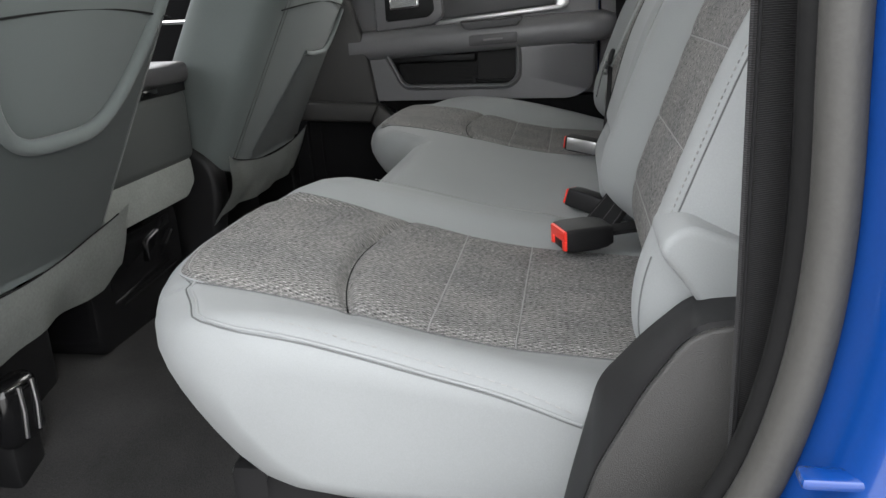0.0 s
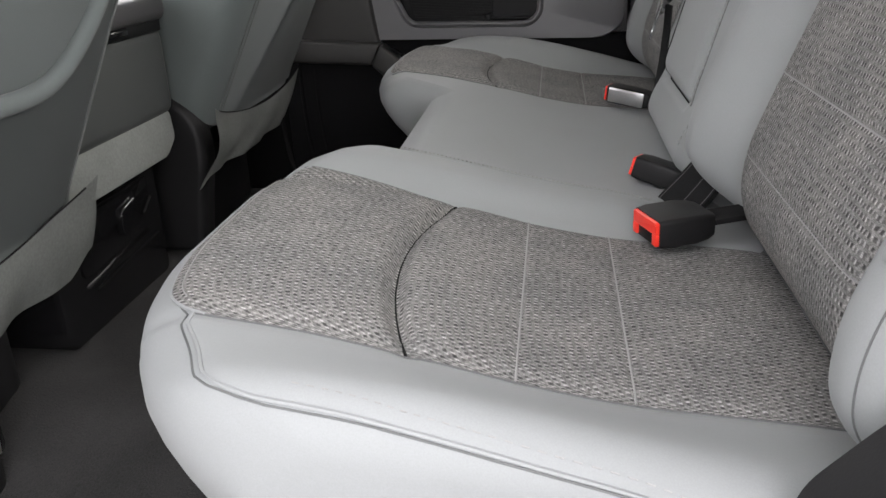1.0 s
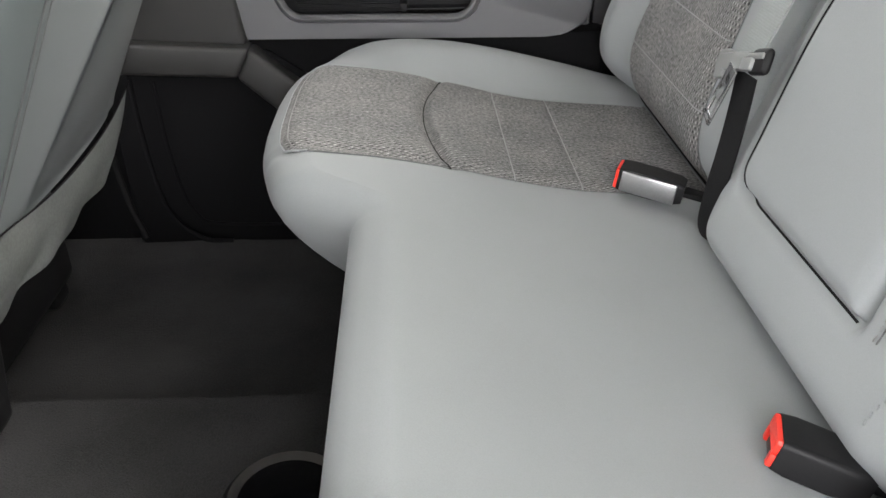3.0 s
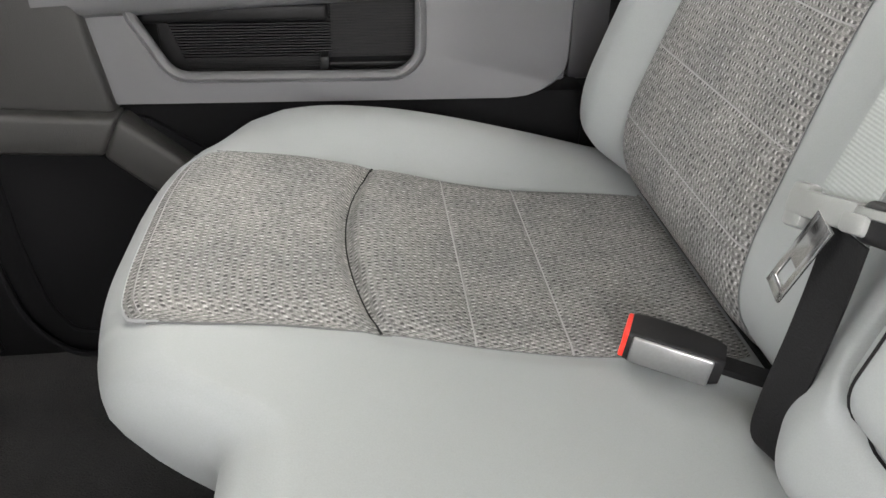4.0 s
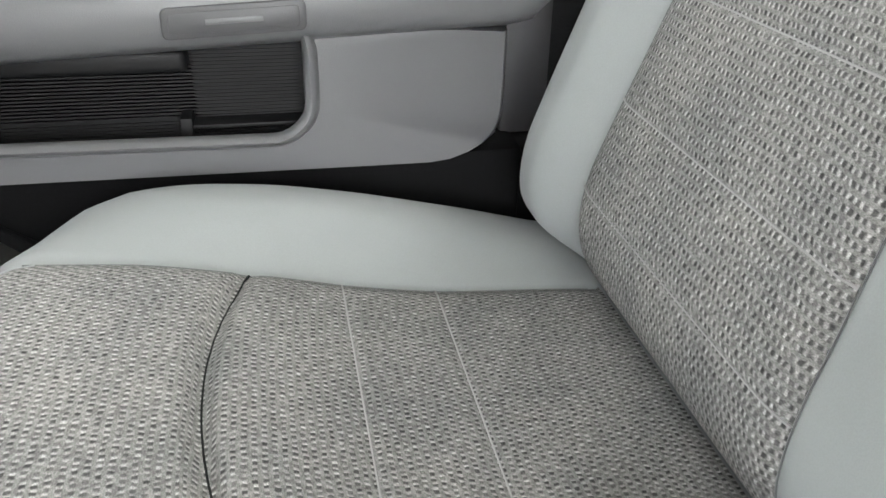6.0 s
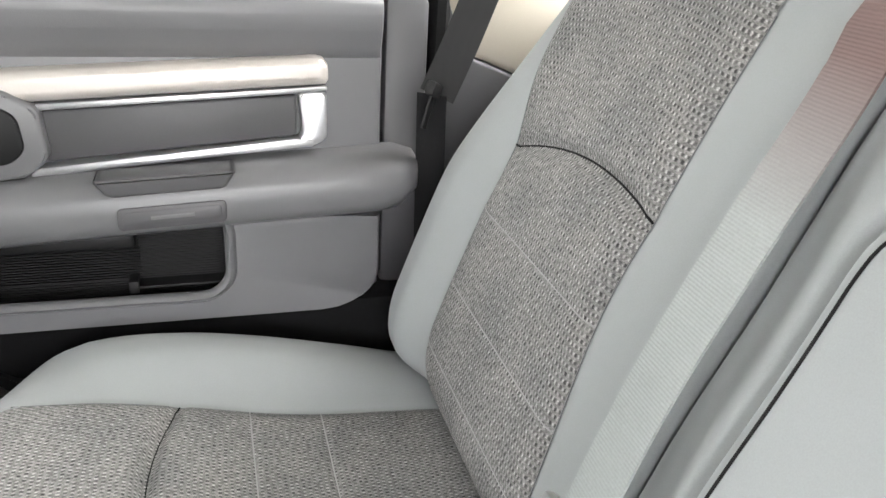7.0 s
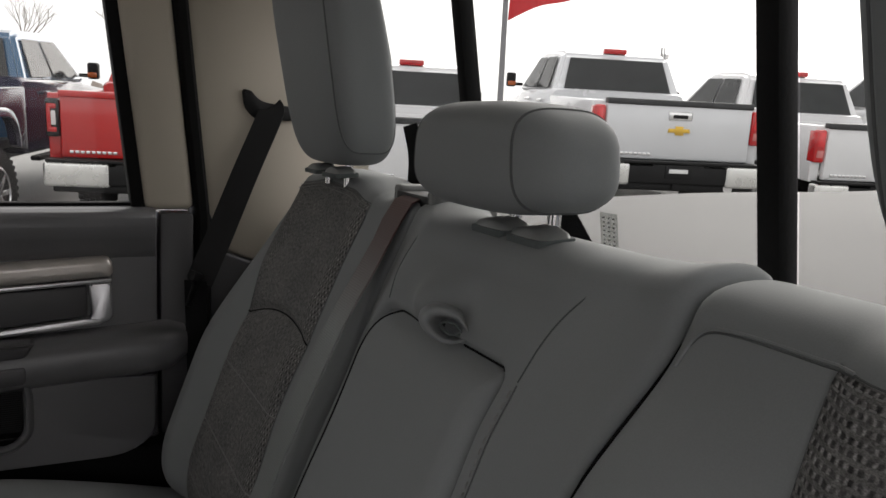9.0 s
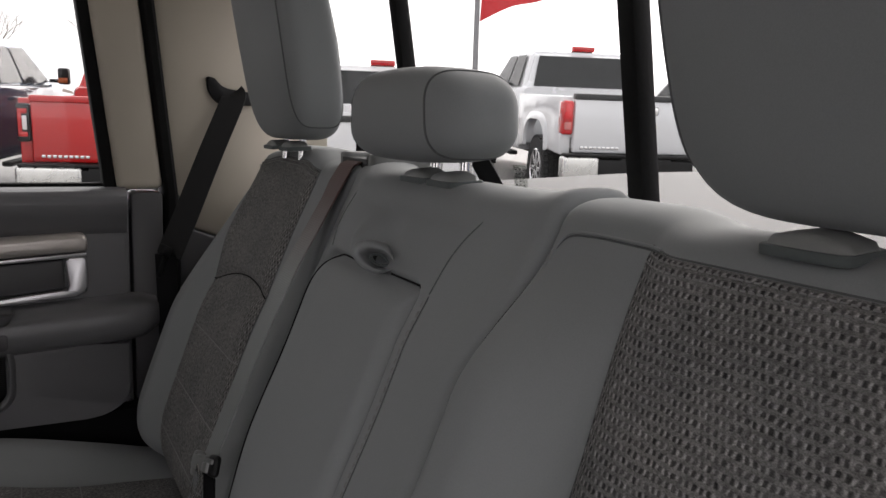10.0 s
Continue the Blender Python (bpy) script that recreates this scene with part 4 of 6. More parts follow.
tagged(from_bm("kick_panel_edge", tube(spline([(-0.70, 2.096, 0.935), (-0.695, 2.096, 0.80), (-0.67, 2.096, 0.685), (-0.60, 2.096, 0.655), (-0.30, 2.096, 0.655)], 40), 0.0035, 8), M_DARK), "rounded rim of the black kick panel", "trim", kind="structure")


tagged(from_bm("kick_panel_far", prism(round_poly([(-0.78, 0.615), (-0.02, 0.615), (-0.02, 0.90), (-0.42, 0.93), (-0.50, 0.985), (-0.78, 0.99)], 0.01), 2.098, 2.110, bev=0.004), M_DARK), "black plastic kick panel below the door", "trim", kind="structure")

# added filler that hides the blue outer skin behind the door
tagged(from_bm("sill_end_far", box_bm(0.045, 0.165, 2.125, 2.245, 0.62, 1.000, 0.006), M_DARK), "black filler hiding a hole behind the door", "trim", kind="structure")


# ---- near side: rear door opening ----
PA = round_poly([(-0.055, 0.63), (-0.009, 0.880), (0.015, 0.980), (0.047, 1.018), (0.081, 1.050), (0.17, 1.056), (0.17, 0.63)], [0, 0.03, 0.012, 0.012, 0.016, 0, 0], 5)
PB = round_poly([(-0.054, 0.63), (-0.005, 0.900), (0.011, 0.952), (0.040, 1.010), (0.070, 1.056), (0.17, 1.066), (0.17, 0.63)], [0, 0.03, 0.012, 0.012, 0.020, 0, 0], 5)
lock_trim = tagged(from_bm("lock_pillar_trim", loft([[(x, 0.545, z) for x, z in PA], [(x, 0.536, z) for x, z in PA], [(x, 0.474, z) for x, z in PB], [(x, 0.470, z - 0.003) for x, z in PB]]), M_BLACK), "black plastic trim beside the rear seat", "trim", kind="structure")
part("face", prism([(x + 0.0015, z - 0.0015) for x, z in PB], 0.4635, 0.4705, "y", 0.0025, 3), M_PEB, lock_trim, "pebbled charcoal face")
tagged(from_bm("lock_pillar_back", prism([(0.098, 0.63), (0.46, 0.63), (0.46, 1.93), (0.06, 1.93), (0.085, 1.50), (0.128, 1.25), (0.118, 1.05)], 0.40, 0.452, bev=0.01), M_BLACK), "black inner pillar panel", "pillar", kind="structure")
tagged(from_bm("pillar_trim_3", prism([(0.06, 1.36), (0.46, 1.30), (0.46, 1.93), (0.03, 1.93)], 0.452, 0.50, bev=0.01), M_BEIGE), "beige plastic rear pillar trim", "trim", kind="structure")
CURVE = [(0.06, 1.90), (0.092, 1.60), (0.106, 1.40), (0.112, 1.25), (0.116, 1.14), (0.107, 1.056), (0.084, 0.985), (0.040, 0.92), (-0.05, 0.84), (-0.14, 0.74), (-0.20, 0.64)]
cpts = spline(CURVE, 80)
tagged(from_bm("door_seal_near", tube([(x, 0.372, z) for x, z in cpts], 0.0115, 12), M_SEAL), "grey rubber door seal", "seal", kind="structure")
tagged(from_bm("seal_lip", tube([(x - 0.006, 0.392, z) for x, z in cpts], 0.009, 10), M_RUBBER), "black rubber seal lip", "seal", kind="structure")


def jamb_bm():
    rings = []
    prof = [(0.004, 0.385), (0.016, 0.352), (0.022, 0.335), (0.030, 0.328), (0.044, 0.326), (0.052, 0.318), (0.060, 0.295), (0.072, 0.272), (0.10, 0.262), (0.70, 0.250), (0.70, 0.235), (0.0, 0.40)]
    for i, (x, z) in enumerate(cpts):
        a = cpts[max(0, i - 1)]
        b = cpts[min(len(cpts) - 1, i + 1)]
        t = Vector((b[0] - a[0], b[1] - a[1])).normalized()
        nx, nz = -t.y, t.x
        if nx < 0:
            nx, nz = -nx, -nz
        rings.append([(x + nx * min(d, 0.12) + max(0, d - 0.12), y, z + nz * min(d, 0.12)) for d, y in prof])
    return loft(rings, closed=False, caps=False)


jamb = tagged(from_bm("door_jamb", jamb_bm(), M_BLUE), "blue painted door jamb and rear quarter", "body", kind="structure")
for k, zz in enumerate((1.035, 1.010)):
    part("jamb_ridge", xform(box_bm(-0.022, 0.022, -0.007, 0.007, -0.0035, 0.0035, 0.003), Matrix.Translation((0.124 - 0.012 * k, 0.338, zz))), M_BLUE, jamb)
belt_n = thing("seat_belt", "black webbing seat belt hanging beside the door opening", "seat belt", group="seat belts", at=(0.10, 0.45, 1.0))
part("webbing", xform(strap([(0.102, 0.425, 0.70), (0.102, 0.425, 0.95), (0.100, 0.425, 1.10), (0.097, 0.427, 1.25), (0.094, 0.43, 1.50), (0.10, 0.435, 1.62)], (0.5, -0.85, 0), 0.034), Matrix.Translation((-0.10, -0.45, -1.0))), M_BELTN, belt_n)
for dx in (-0.0135, 0.0135):
    part("woven_edge", xform(tube([(0.102 + dx * 0.85, 0.4225 + dx * 0.5, 0.70), (0.100 + dx * 0.85, 0.4225 + dx * 0.5, 1.10), (0.094 + dx * 0.85, 0.4275 + dx * 0.5, 1.50)], 0.0012, 5), Matrix.Translation((-0.10, -0.45, -1.0))), M_BELT, belt_n)
part("anchor_plate", xform(box_bm(0.086, 0.118, 0.424, 0.432, 0.690, 0.730, 0.003), Matrix.Translation((-0.10, -0.45, -1.0))), M_STEEL, belt_n, "steel anchor plate")
# the rear door itself stands wide open, hinged on the middle pillar; unseen, added to block sky light
open_door = thing("door_2", "open blue rear door with charcoal inner panel", "door", kind="structure", at=(-0.80, 0.37, FLOOR))
swing = Matrix.Rotation(radians(-68), 4, "Z")
part("outer_skin", xform(prism([(0.0, -0.02), (0.92, -0.02), (0.92, 0.77), (0.0, 0.77)], -0.10, -0.07, bev=0.01), swing), M_BLUE, open_door, "blue painted outer skin")
part("inner_panel", xform(prism([(0.01, -0.01), (0.91, -0.01), (0.91, 0.76), (0.01, 0.76)], -0.068, 0.0, bev=0.02, seg=3), swing), M_DOOR_D, open_door)
part("armrest", xform(soft_prism(round_poly([(0.10, 0.50), (0.80, 0.53), (0.80, 0.60), (0.10, 0.57)], 0.02), 0.002, 0.05, 0.015), swing), M_DOOR, open_door)
part("window_frame", xform(join_bm(prism([(0.0, 0.77), (0.05, 0.77), (0.12, 1.28), (0.07, 1.28)], -0.08, -0.04, bev=0.006), prism([(0.86, 0.77), (0.92, 0.77), (0.86, 1.28), (0.80, 1.28)], -0.08, -0.04, bev=0.006), prism([(0.07, 1.26), (0.86, 1.26), (0.85, 1.31), (0.08, 1.31)], -0.08, -0.04, bev=0.006)), swing), M_BLUE, open_door)
# folded cloth tab on the near bolster
fold = soft_prism(round_poly([(0.052, 1.086), (0.072, 1.106), (0.16, 1.072), (0.16, 1.00), (0.10, 1.015), (0.080, 1.052)], 0.014), 0.530, 0.61, 0.007)
part("bolster_tab", fold, M_CLOTH, near_seat, "folded grey cloth tab")
# piping along the outer edge of the near cushion and the under-seat frame
near_cushion = [o for o in near_seat.children if o.name.startswith("cushion")][0]
tree = BVHTree.FromPolygons([v.co for v in near_cushion.data.vertices], [p.vertices[:] for p in near_cushion.data.polygons])


def near_piping(dz, out):
    """A line round the upper outer edge of the single cushion, laid on its side."""
    pts = []
    for x, z in spline([(-0.390, 1.009), (-0.366, 1.006), (-0.340, 1.0048), (-0.300, 1.003), (-0.240, 0.996), (-0.186, 0.985), (-0.124, 0.970), (-0.055, 0.952), (0.003, 0.931)], 110):
        hit = tree.ray_cast(Vector((x, 0.30, z + dz)), Vector((0, 1, 0)))[0]
        if hit is not None and hit.y < 0.68:
            pts.append((hit.x, hit.y - out, hit.z))
    return pts


part("piping", tube(near_piping(0.0, 0.0), 0.0018, 6), M_CLOTH, near_seat)
part("seam", tube(near_piping(-0.0022, 0.0002), 0.0009, 5), M_SEAMM, near_seat)
pp = near_piping(0.0075, 0.0004)
part("stitching", join_bm(*[tube(pp[i:i + 2], 0.0006, 4) for i in range(4, len(pp) - 2, 2)]), M_STITCH, near_seat)
part("seat_frame", join_bm(box_bm(-0.30, 0.12, 0.60, 1.06, 0.66, 0.845, 0.02), box_bm(-0.34, -0.26, 0.62, 0.66, 0.63, 0.83, 0.01)), M_BLACK, near_seat, "black seat frame")
part("seat_frame", join_bm(box_bm(-0.25, 0.12, 1.14, 2.02, 0.66, 0.82, 0.02), box_bm(-0.30, -0.24, 1.60, 1.64, 0.63, 0.83, 0.01)), M_BLACK, far_seat, "black seat frame")
part("carpet_back", box_bm(0.02, 0.30, 0.60, 2.02, 0.63, 0.86, 0.01), M_CARPET, far_seat)


# ---- middle backrest: seams and pull loop ----
def bk(y, z, lift=0.0):
    return (back_x(z, y) - lift, y, z)


AO = arm_outline(200)
deep = [p for p in AO if p[0] > 1.232 and p[1] < 1.393]           # outer side and foot
top = sorted([p for p in AO if p[1] >= 1.387], reverse=True)
# dark cords put the shade of the armrest's deep grooves into colour
part("seam", tube([bk(y, z, 0.0004) for y, z in deep], 0.0012, 6), M_SEAMD, far_seat)
for side in ([p for p in top if p[0] > 1.368], [p for p in top if 1.224 < p[0] < 1.301]):
    part("seam", tube([bk(y, z, 0.0010) for y, z in side], 0.0012, 6), M_SEAMD, far_seat)
for k in range(44):                                                 # stitches up the inner side
    z0 = 1.034 + 0.0081 * k
    part("stitch", tube([bk(1.2035, z0, 0.0006), bk(1.2035, z0 + 0.0025, 0.0012), bk(1.2035, z0 + 0.005, 0.0006)], 0.0007, 4), M_STITCH, far_seat)
part("seam", tube([bk(y, z, 0.0001) for y, z in spline([(1.201, 1.394), (1.196, 1.42), (1.189, 1.444), (1.180, 1.462)], 24)], 0.0008, 5), M_CLOTH_D, far_seat)
part("seam", tube([bk(1.2000, z, 0.0002) for z in np.linspace(1.034, 1.392, 60)], 0.0007, 5), M_SEAMM, far_seat)
part("seam", tube([bk(y, z, 0.0002) for y, z in spline([(1.452, 1.402), (1.464, 1.43), (1.470, 1.462)], 20)], 0.0006, 5), M_CLOTH_D, far_seat)
# cloth pull: a short rolled sleeve that grows out of the roll, its mouth pinched against the backrest
axis = Vector((-0.47, -0.85, 0.20)).normalized()
long = Vector((0.80, -0.44, -0.36))
long = (long - axis * long.dot(axis)).normalized()
short = axis.cross(long)
if short.z < 0:
    short = -short
mouth = Vector((0.185, 1.298, 1.409))


def sleeve_ring(back, scale, wall, lift=0.0):
    """A ring of the sleeve, back metres behind its almond-shaped mouth; wall is how far it lies outside the opening."""
    ring = []
    for k in range(48):
        a = 2 * math.pi * k / 48
        c_, s_ = math.cos(a), math.sin(a)
        w = 0.72 * wall * (0.45 + 0.55 * (0.5 - 0.5 * c_)) + (0.35 * wall if s_ > 0 else 0.0) * abs(s_) * (0.5 - 0.5 * c_)
        l_ = 0.0190 * c_ * scale + w * c_ * (1.5 if c_ < 0 else 0.7)
        t_ = 0.0085 * s_ * (1 - 0.85 * max(0.0, c_) ** 1.5) * scale + w * s_ * (1 - 0.6 * max(0.0, c_))
        ring.append(mouth - axis * back + long * l_ + short * (t_ + lift))
    return ring


outer = [(0.050, 0.5, 0.006, 0.006), (0.036, 0.8, 0.009, 0.004), (0.022, 0.95, 0.0105, 0.002), (0.010, 1.0, 0.0105, 0.0), (0.004, 1.0, 0.0095, 0.0), (0.0005, 1.0, 0.0078, 0.0), (-0.001, 1.0, 0.0052, 0.0),
         (-0.0005, 1.0, 0.0028, 0.0), (0.003, 1.0, 0.0010, 0.0), (0.010, 0.95, 0.0, 0.0), (0.022, 0.85, 0.0, 0.001), (0.034, 0.5, 0.0, 0.002)]
loop = part("pull_loop", loft([sleeve_ring(*o) for o in outer], caps=False), M_CLOTH, far_seat, "rolled grey cloth pull loop", 180)
# dark disc that puts in the shade deep inside the sleeve
part("loop_end", loft([sleeve_ring(0.031, 0.62, 0.0), sleeve_ring(0.032, 0.6, 0.0)]), M_SEAMD, loop)
for w0, bk0 in ((0.55, 0.008),):                              # the cloth's inner turns
    part("inner_fold", tube([p for p in sleeve_ring(bk0, w0, 0.0)[4:44]], 0.0010, 6), M_CLOTH_D, loop)
# cloth flap at the foot of the middle backrest
part("cloth_flap", super_pad((0.096, 1.128, 1.076), (0.016, 0.030, 0.021), (0.75, 0.8), 30, 22, lambda x, y, z: (x + 0.004, y, z - 0.35 * y)), M_CLOTH, far_seat, "small grey cloth flap", 180)
for k in range(9):
    z0 = 0.995 + 0.0066 * k
    part("stitch", tube([bk(1.163, z0, 0.0004), bk(1.164, z0 + 0.0042, 0.0010)], 0.0007, 4), M_CLOTH, far_seat)
# sewn seam down the outer bolster of the single backrest, stitches along the inner edge of its cushion
near_back = [o for o in near_seat.children if o.name.startswith("backrest")][0]
tree_b = BVHTree.FromPolygons([v.co for v in near_back.data.vertices], [p.vertices[:] for p in near_back.data.polygons])


def bolster_line(y, z0, z1, n, out=0.0003):
    pts = []
    for z in np.linspace(z0, z1, n):
        h = tree_b.ray_cast(Vector((-0.6, y, z)), Vector((1, 0, 0)))[0]
        if h is not None:
            pts.append((h.x - out, h.y - out, h.z))
    return pts


part("seam", tube(bolster_line(0.574, 1.075, 1.42, 60), 0.0008, 5), M_SEAMM, near_back)
part("seam", tube(bolster_line(0.580, 0.96, 1.065, 24), 0.0007, 5), M_SEAMM, near_back)
bl_ = bolster_line(0.579, 1.075, 1.42, 141)
part("stitching", join_bm(*[tube(bl_[i:i + 2], 0.0007, 4) for i in range(0, len(bl_) - 1, 2)]), M_STITCH, near_back)
edge_ = [(x, 1.082, top_z(x, 1.082) + 0.0006) for x in np.linspace(-0.29, 0.0, 121)]
part("stitching", join_bm(*[tube(edge_[i:i + 2], 0.0007, 4) for i in range(0, 120, 2)]), M_STITCH, near_cushion)
# dark cords that put shade into the splits between the three backrests
for yg, par_, z1 in ((1.1005, near_seat, 1.465), (1.528, far_seat, 1.46)):
    part("gap", tube([(back_x(z, yg - 0.006) + 0.0135, yg, z) for z in np.linspace(0.93, z1 - 0.02, 40)], 0.0014, 6), M_SEAMD, par_)
# shade where cushions and backrests meet, put in as dark cords
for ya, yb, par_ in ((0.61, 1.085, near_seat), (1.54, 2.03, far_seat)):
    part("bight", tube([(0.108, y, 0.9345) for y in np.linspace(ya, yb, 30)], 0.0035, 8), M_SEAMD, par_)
# piping round the upper inner corner of the single backrest
pip = spline([(1.086, 1.437), (1.084, 1.452), (1.074, 1.4625), (1.05, 1.4655), (1.01, 1.4655), (0.978, 1.4645)], 40)
part("piping", tube([(back_x(min(z, 1.449), y) - 0.0004 + 0.4 * max(0.0, z - 1.449), y, z) for y, z in pip], 0.0012, 6), M_CLOTH, near_seat)
part("seam", tube([(back_x(min(z, 1.449), y) - 0.0004 + 0.4 * max(0.0, z - 1.449), y, z - 0.0022) for y, z in pip], 0.0008, 5), M_SEAMM, near_seat)
# black webbing sleeves between the cushions and the backrests
for pts, w in (([(0.018, 1.108, 0.930), (0.026, 1.104, 0.942), (0.048, 1.097, 0.972), (0.073, 1.090, 1.010), (0.10, 1.086, 1.04)], 0.040), ([(0.030, 1.070, 0.932), (0.040, 1.068, 0.946), (0.056, 1.064, 0.970), (0.069, 1.056, 0.996), (0.09, 1.052, 1.02)], 0.030)):
    q = [Vector(p) for p in spline(pts, 16)]
    sl = part("black_strap", strap(q, (-0.70, -0.42, 0.50), w, 0.0035), M_BELT, near_seat, "black webbing sleeve")
    dr = (q[-1] - q[0]).normalized()
    sd_ = dr.cross(Vector((-0.70, -0.42, 0.50))).normalized()
    up_ = sd_.cross(dr)
    for s_ in (-1, 1):
        part("stitch", tube([p + sd_ * s_ * w * 0.40 + up_ * 0.0034 for p in q], 0.0006, 4), M_DOOR_D, sl)


# ---- belts and buckles ----
def buckle(name, label, tip, rear, mat_body, size=(0.070, 0.046, 0.026), roll=0.0):
    """Belt buckle: tapered body, red push button with its slot, and a short stalk."""
    tip, rear = Vector(tip), Vector(rear)
    ax = (rear - tip).normalized()
    side = Vector((0, 0, 1)).cross(ax).normalized()
    up = ax.cross(side)
    M = Matrix((ax, side, up)).transposed().to_4x4()
    M = Matrix.Translation(tip) @ M @ Matrix.Rotation(radians(roll), 4, "X")
    t = thing(name, label, "buckle", group="belt buckles", at=tip)
    loc = Matrix.Translation(-tip)
    L, W, T = size
    body = []
    for x, k, h in ((0.0, 0.94, 0.92), (0.010, 1.0, 1.0), (0.040, 1.0, 1.0), (L - 0.008, 0.90, 0.92), (L, 0.78, 0.78)):
        w, hh, r = W / 2 * k, T / 2 * h, 0.005
        body.append([(x, y, z) for y, z in round_poly([(-w, -hh), (w, -hh), (w, hh), (-w, hh)], r, 4)])
    b = part("body", xform(loft(body), loc @ M), mat_body, t)
    btn = join_bm(prism(round_poly([(-W * 0.43, -T * 0.02), (W * 0.43, -T * 0.02), (W * 0.43, T * 0.42), (-W * 0.43, T * 0.42)], 0.003), -0.004, 0.006, "x", 0.0015),
                  box_bm(-0.004, 0.006, -W * 0.43, -W * 0.28, -T * 0.40, 0.0, 0.0012), box_bm(-0.004, 0.006, W * 0.28, W * 0.43, -T * 0.40, 0.0, 0.0012))
    part("button", xform(btn, loc @ M), M_RED, t, "red push button")
    part("slot", xform(box_bm(-0.0015, 0.004, -W * 0.28, W * 0.28, -T * 0.40, -T * 0.03, 0.0005), loc @ M), M_BLACK, t)
    part("stalk", xform(box_bm(L - 0.004, L + 0.05, -W * 0.28, W * 0.28, -0.003, 0.003, 0.001), loc @ M), M_BELT, t)
    return t


buckle("belt_buckle", "black belt buckle with red button lying on the single seat", (-0.021, 0.948, 0.968), (0.040, 0.972, 0.970), M_BLACK, (0.062, 0.056, 0.030))
buckle("belt_buckle", "black belt buckle with red button on the middle seat", (-0.008, 1.184, 0.963), (0.070, 1.150, 0.944), M_BLACK, (0.066, 0.044, 0.028), -8)
buckle("belt_buckle", "black and silver belt buckle with red button beside the woven insert", (-0.016, 1.618, 0.969), (0.066, 1.578, 0.958), M_BLACK, (0.076, 0.034, 0.030))
sv = [o for o in bpy.data.objects if o.name.startswith("belt_buckle")][-1]
ax = (Vector((0.066, 1.578, 0.958)) - Vector((-0.016, 1.618, 0.969))).normalized()
sd = Vector((0, 0, 1)).cross(ax).normalized()
Mb = Matrix((ax, sd, ax.cross(sd))).transposed().to_4x4()
part("silver_side", xform(join_bm(box_bm(0.004, 0.068, -0.0185, -0.0150, -0.0125, 0.0125, 0.002)), Mb), M_STEEL, sv, "silver side plate")

# middle belt: housing on the seat top, webbing down the face, tongue, lower strap
mb = thing("seat_belt", "grey webbing middle belt with chrome tongue hanging on the backrest", "seat belt", group="seat belts")
BY = 1.557
M_BELT2 = surface("glare_tinted_webbing", (0.225, 0.24, 0.235), 0.6, grain=500, bump=0.5, var=0.1)
nt = M_BELT2.node_tree
bs = nt.nodes["Principled BSDF"]
src = bs.inputs["Base Color"].links[0].from_socket
tcn = nt.nodes.new("ShaderNodeTexCoord")
sep = nt.nodes.new("ShaderNodeSeparateXYZ")
nt.links.new(tcn.outputs["Object"], sep.inputs[0])
# glare on the webbing put into its colour: grey below, brown towards the top
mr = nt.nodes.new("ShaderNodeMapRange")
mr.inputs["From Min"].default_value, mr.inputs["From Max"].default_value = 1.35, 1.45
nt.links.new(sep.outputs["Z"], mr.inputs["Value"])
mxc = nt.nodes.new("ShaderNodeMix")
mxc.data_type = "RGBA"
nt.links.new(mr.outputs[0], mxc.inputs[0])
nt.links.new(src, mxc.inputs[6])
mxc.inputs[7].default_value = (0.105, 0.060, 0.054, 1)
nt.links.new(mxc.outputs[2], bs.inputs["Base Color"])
ribbed(M_BELT2, 0.0024, 0.0002, 0.07)
face = spline([(0.066, 1.520, 1.138), (0.113, 1.533, 1.240), (0.164, 1.536, 1.350), (0.201, 1.543, 1.410), (0.226, 1.551, 1.448)], 34)
topb = [(back_x(1.455, BY) - 0.001, BY, 1.468), (0.252, BY, 1.4885), (0.268, BY, 1.4955), (0.292, BY, 1.494), (0.305, BY, 1.480)]
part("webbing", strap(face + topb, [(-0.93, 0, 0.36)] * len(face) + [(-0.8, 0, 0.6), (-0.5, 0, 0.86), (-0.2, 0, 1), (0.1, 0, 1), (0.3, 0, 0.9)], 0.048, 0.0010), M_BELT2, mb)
hz = 1.504
hous = part("belt_housing", join_bm(prism(round_poly([(0.318, 1.498), (0.344, 1.498), (0.344, 1.622), (0.318, 1.622)], 0.008), 1.472, hz + 0.003, "z", 0.004, 3),
                                    prism(round_poly([(0.262, 1.498), (0.330, 1.498), (0.330, 1.520), (0.262, 1.520)], 0.008), 1.472, hz, "z", 0.004, 3),
                                    prism(round_poly([(0.264, 1.594), (0.330, 1.594), (0.330, 1.618), (0.264, 1.618)], 0.010), 1.472, hz, "z", 0.004, 3)), M_PALE, mb, "pale grey plastic belt housing")
part("housing_slot", box_bm(0.262, 0.322, 1.512, 1.600, 1.468, 1.4975, 0.001), M_BLACK, hous)
cb0, cb1 = Vector((0.058, 1.551, 1.122)), Vector((0.062, 1.463, 1.150))
cx = (cb1 - cb0).normalized()
cn = Vector((-0.88, -0.30, 0.36))
cn = (cn - cx * cn.dot(cx)).normalized()
cu_ = cn.cross(cx)
if cu_.z < 0:
    cu_ = -cu_
Mt = Matrix.Translation((cb0 + cb1) / 2) @ Matrix((cx, cu_, cn)).transposed().to_4x4()
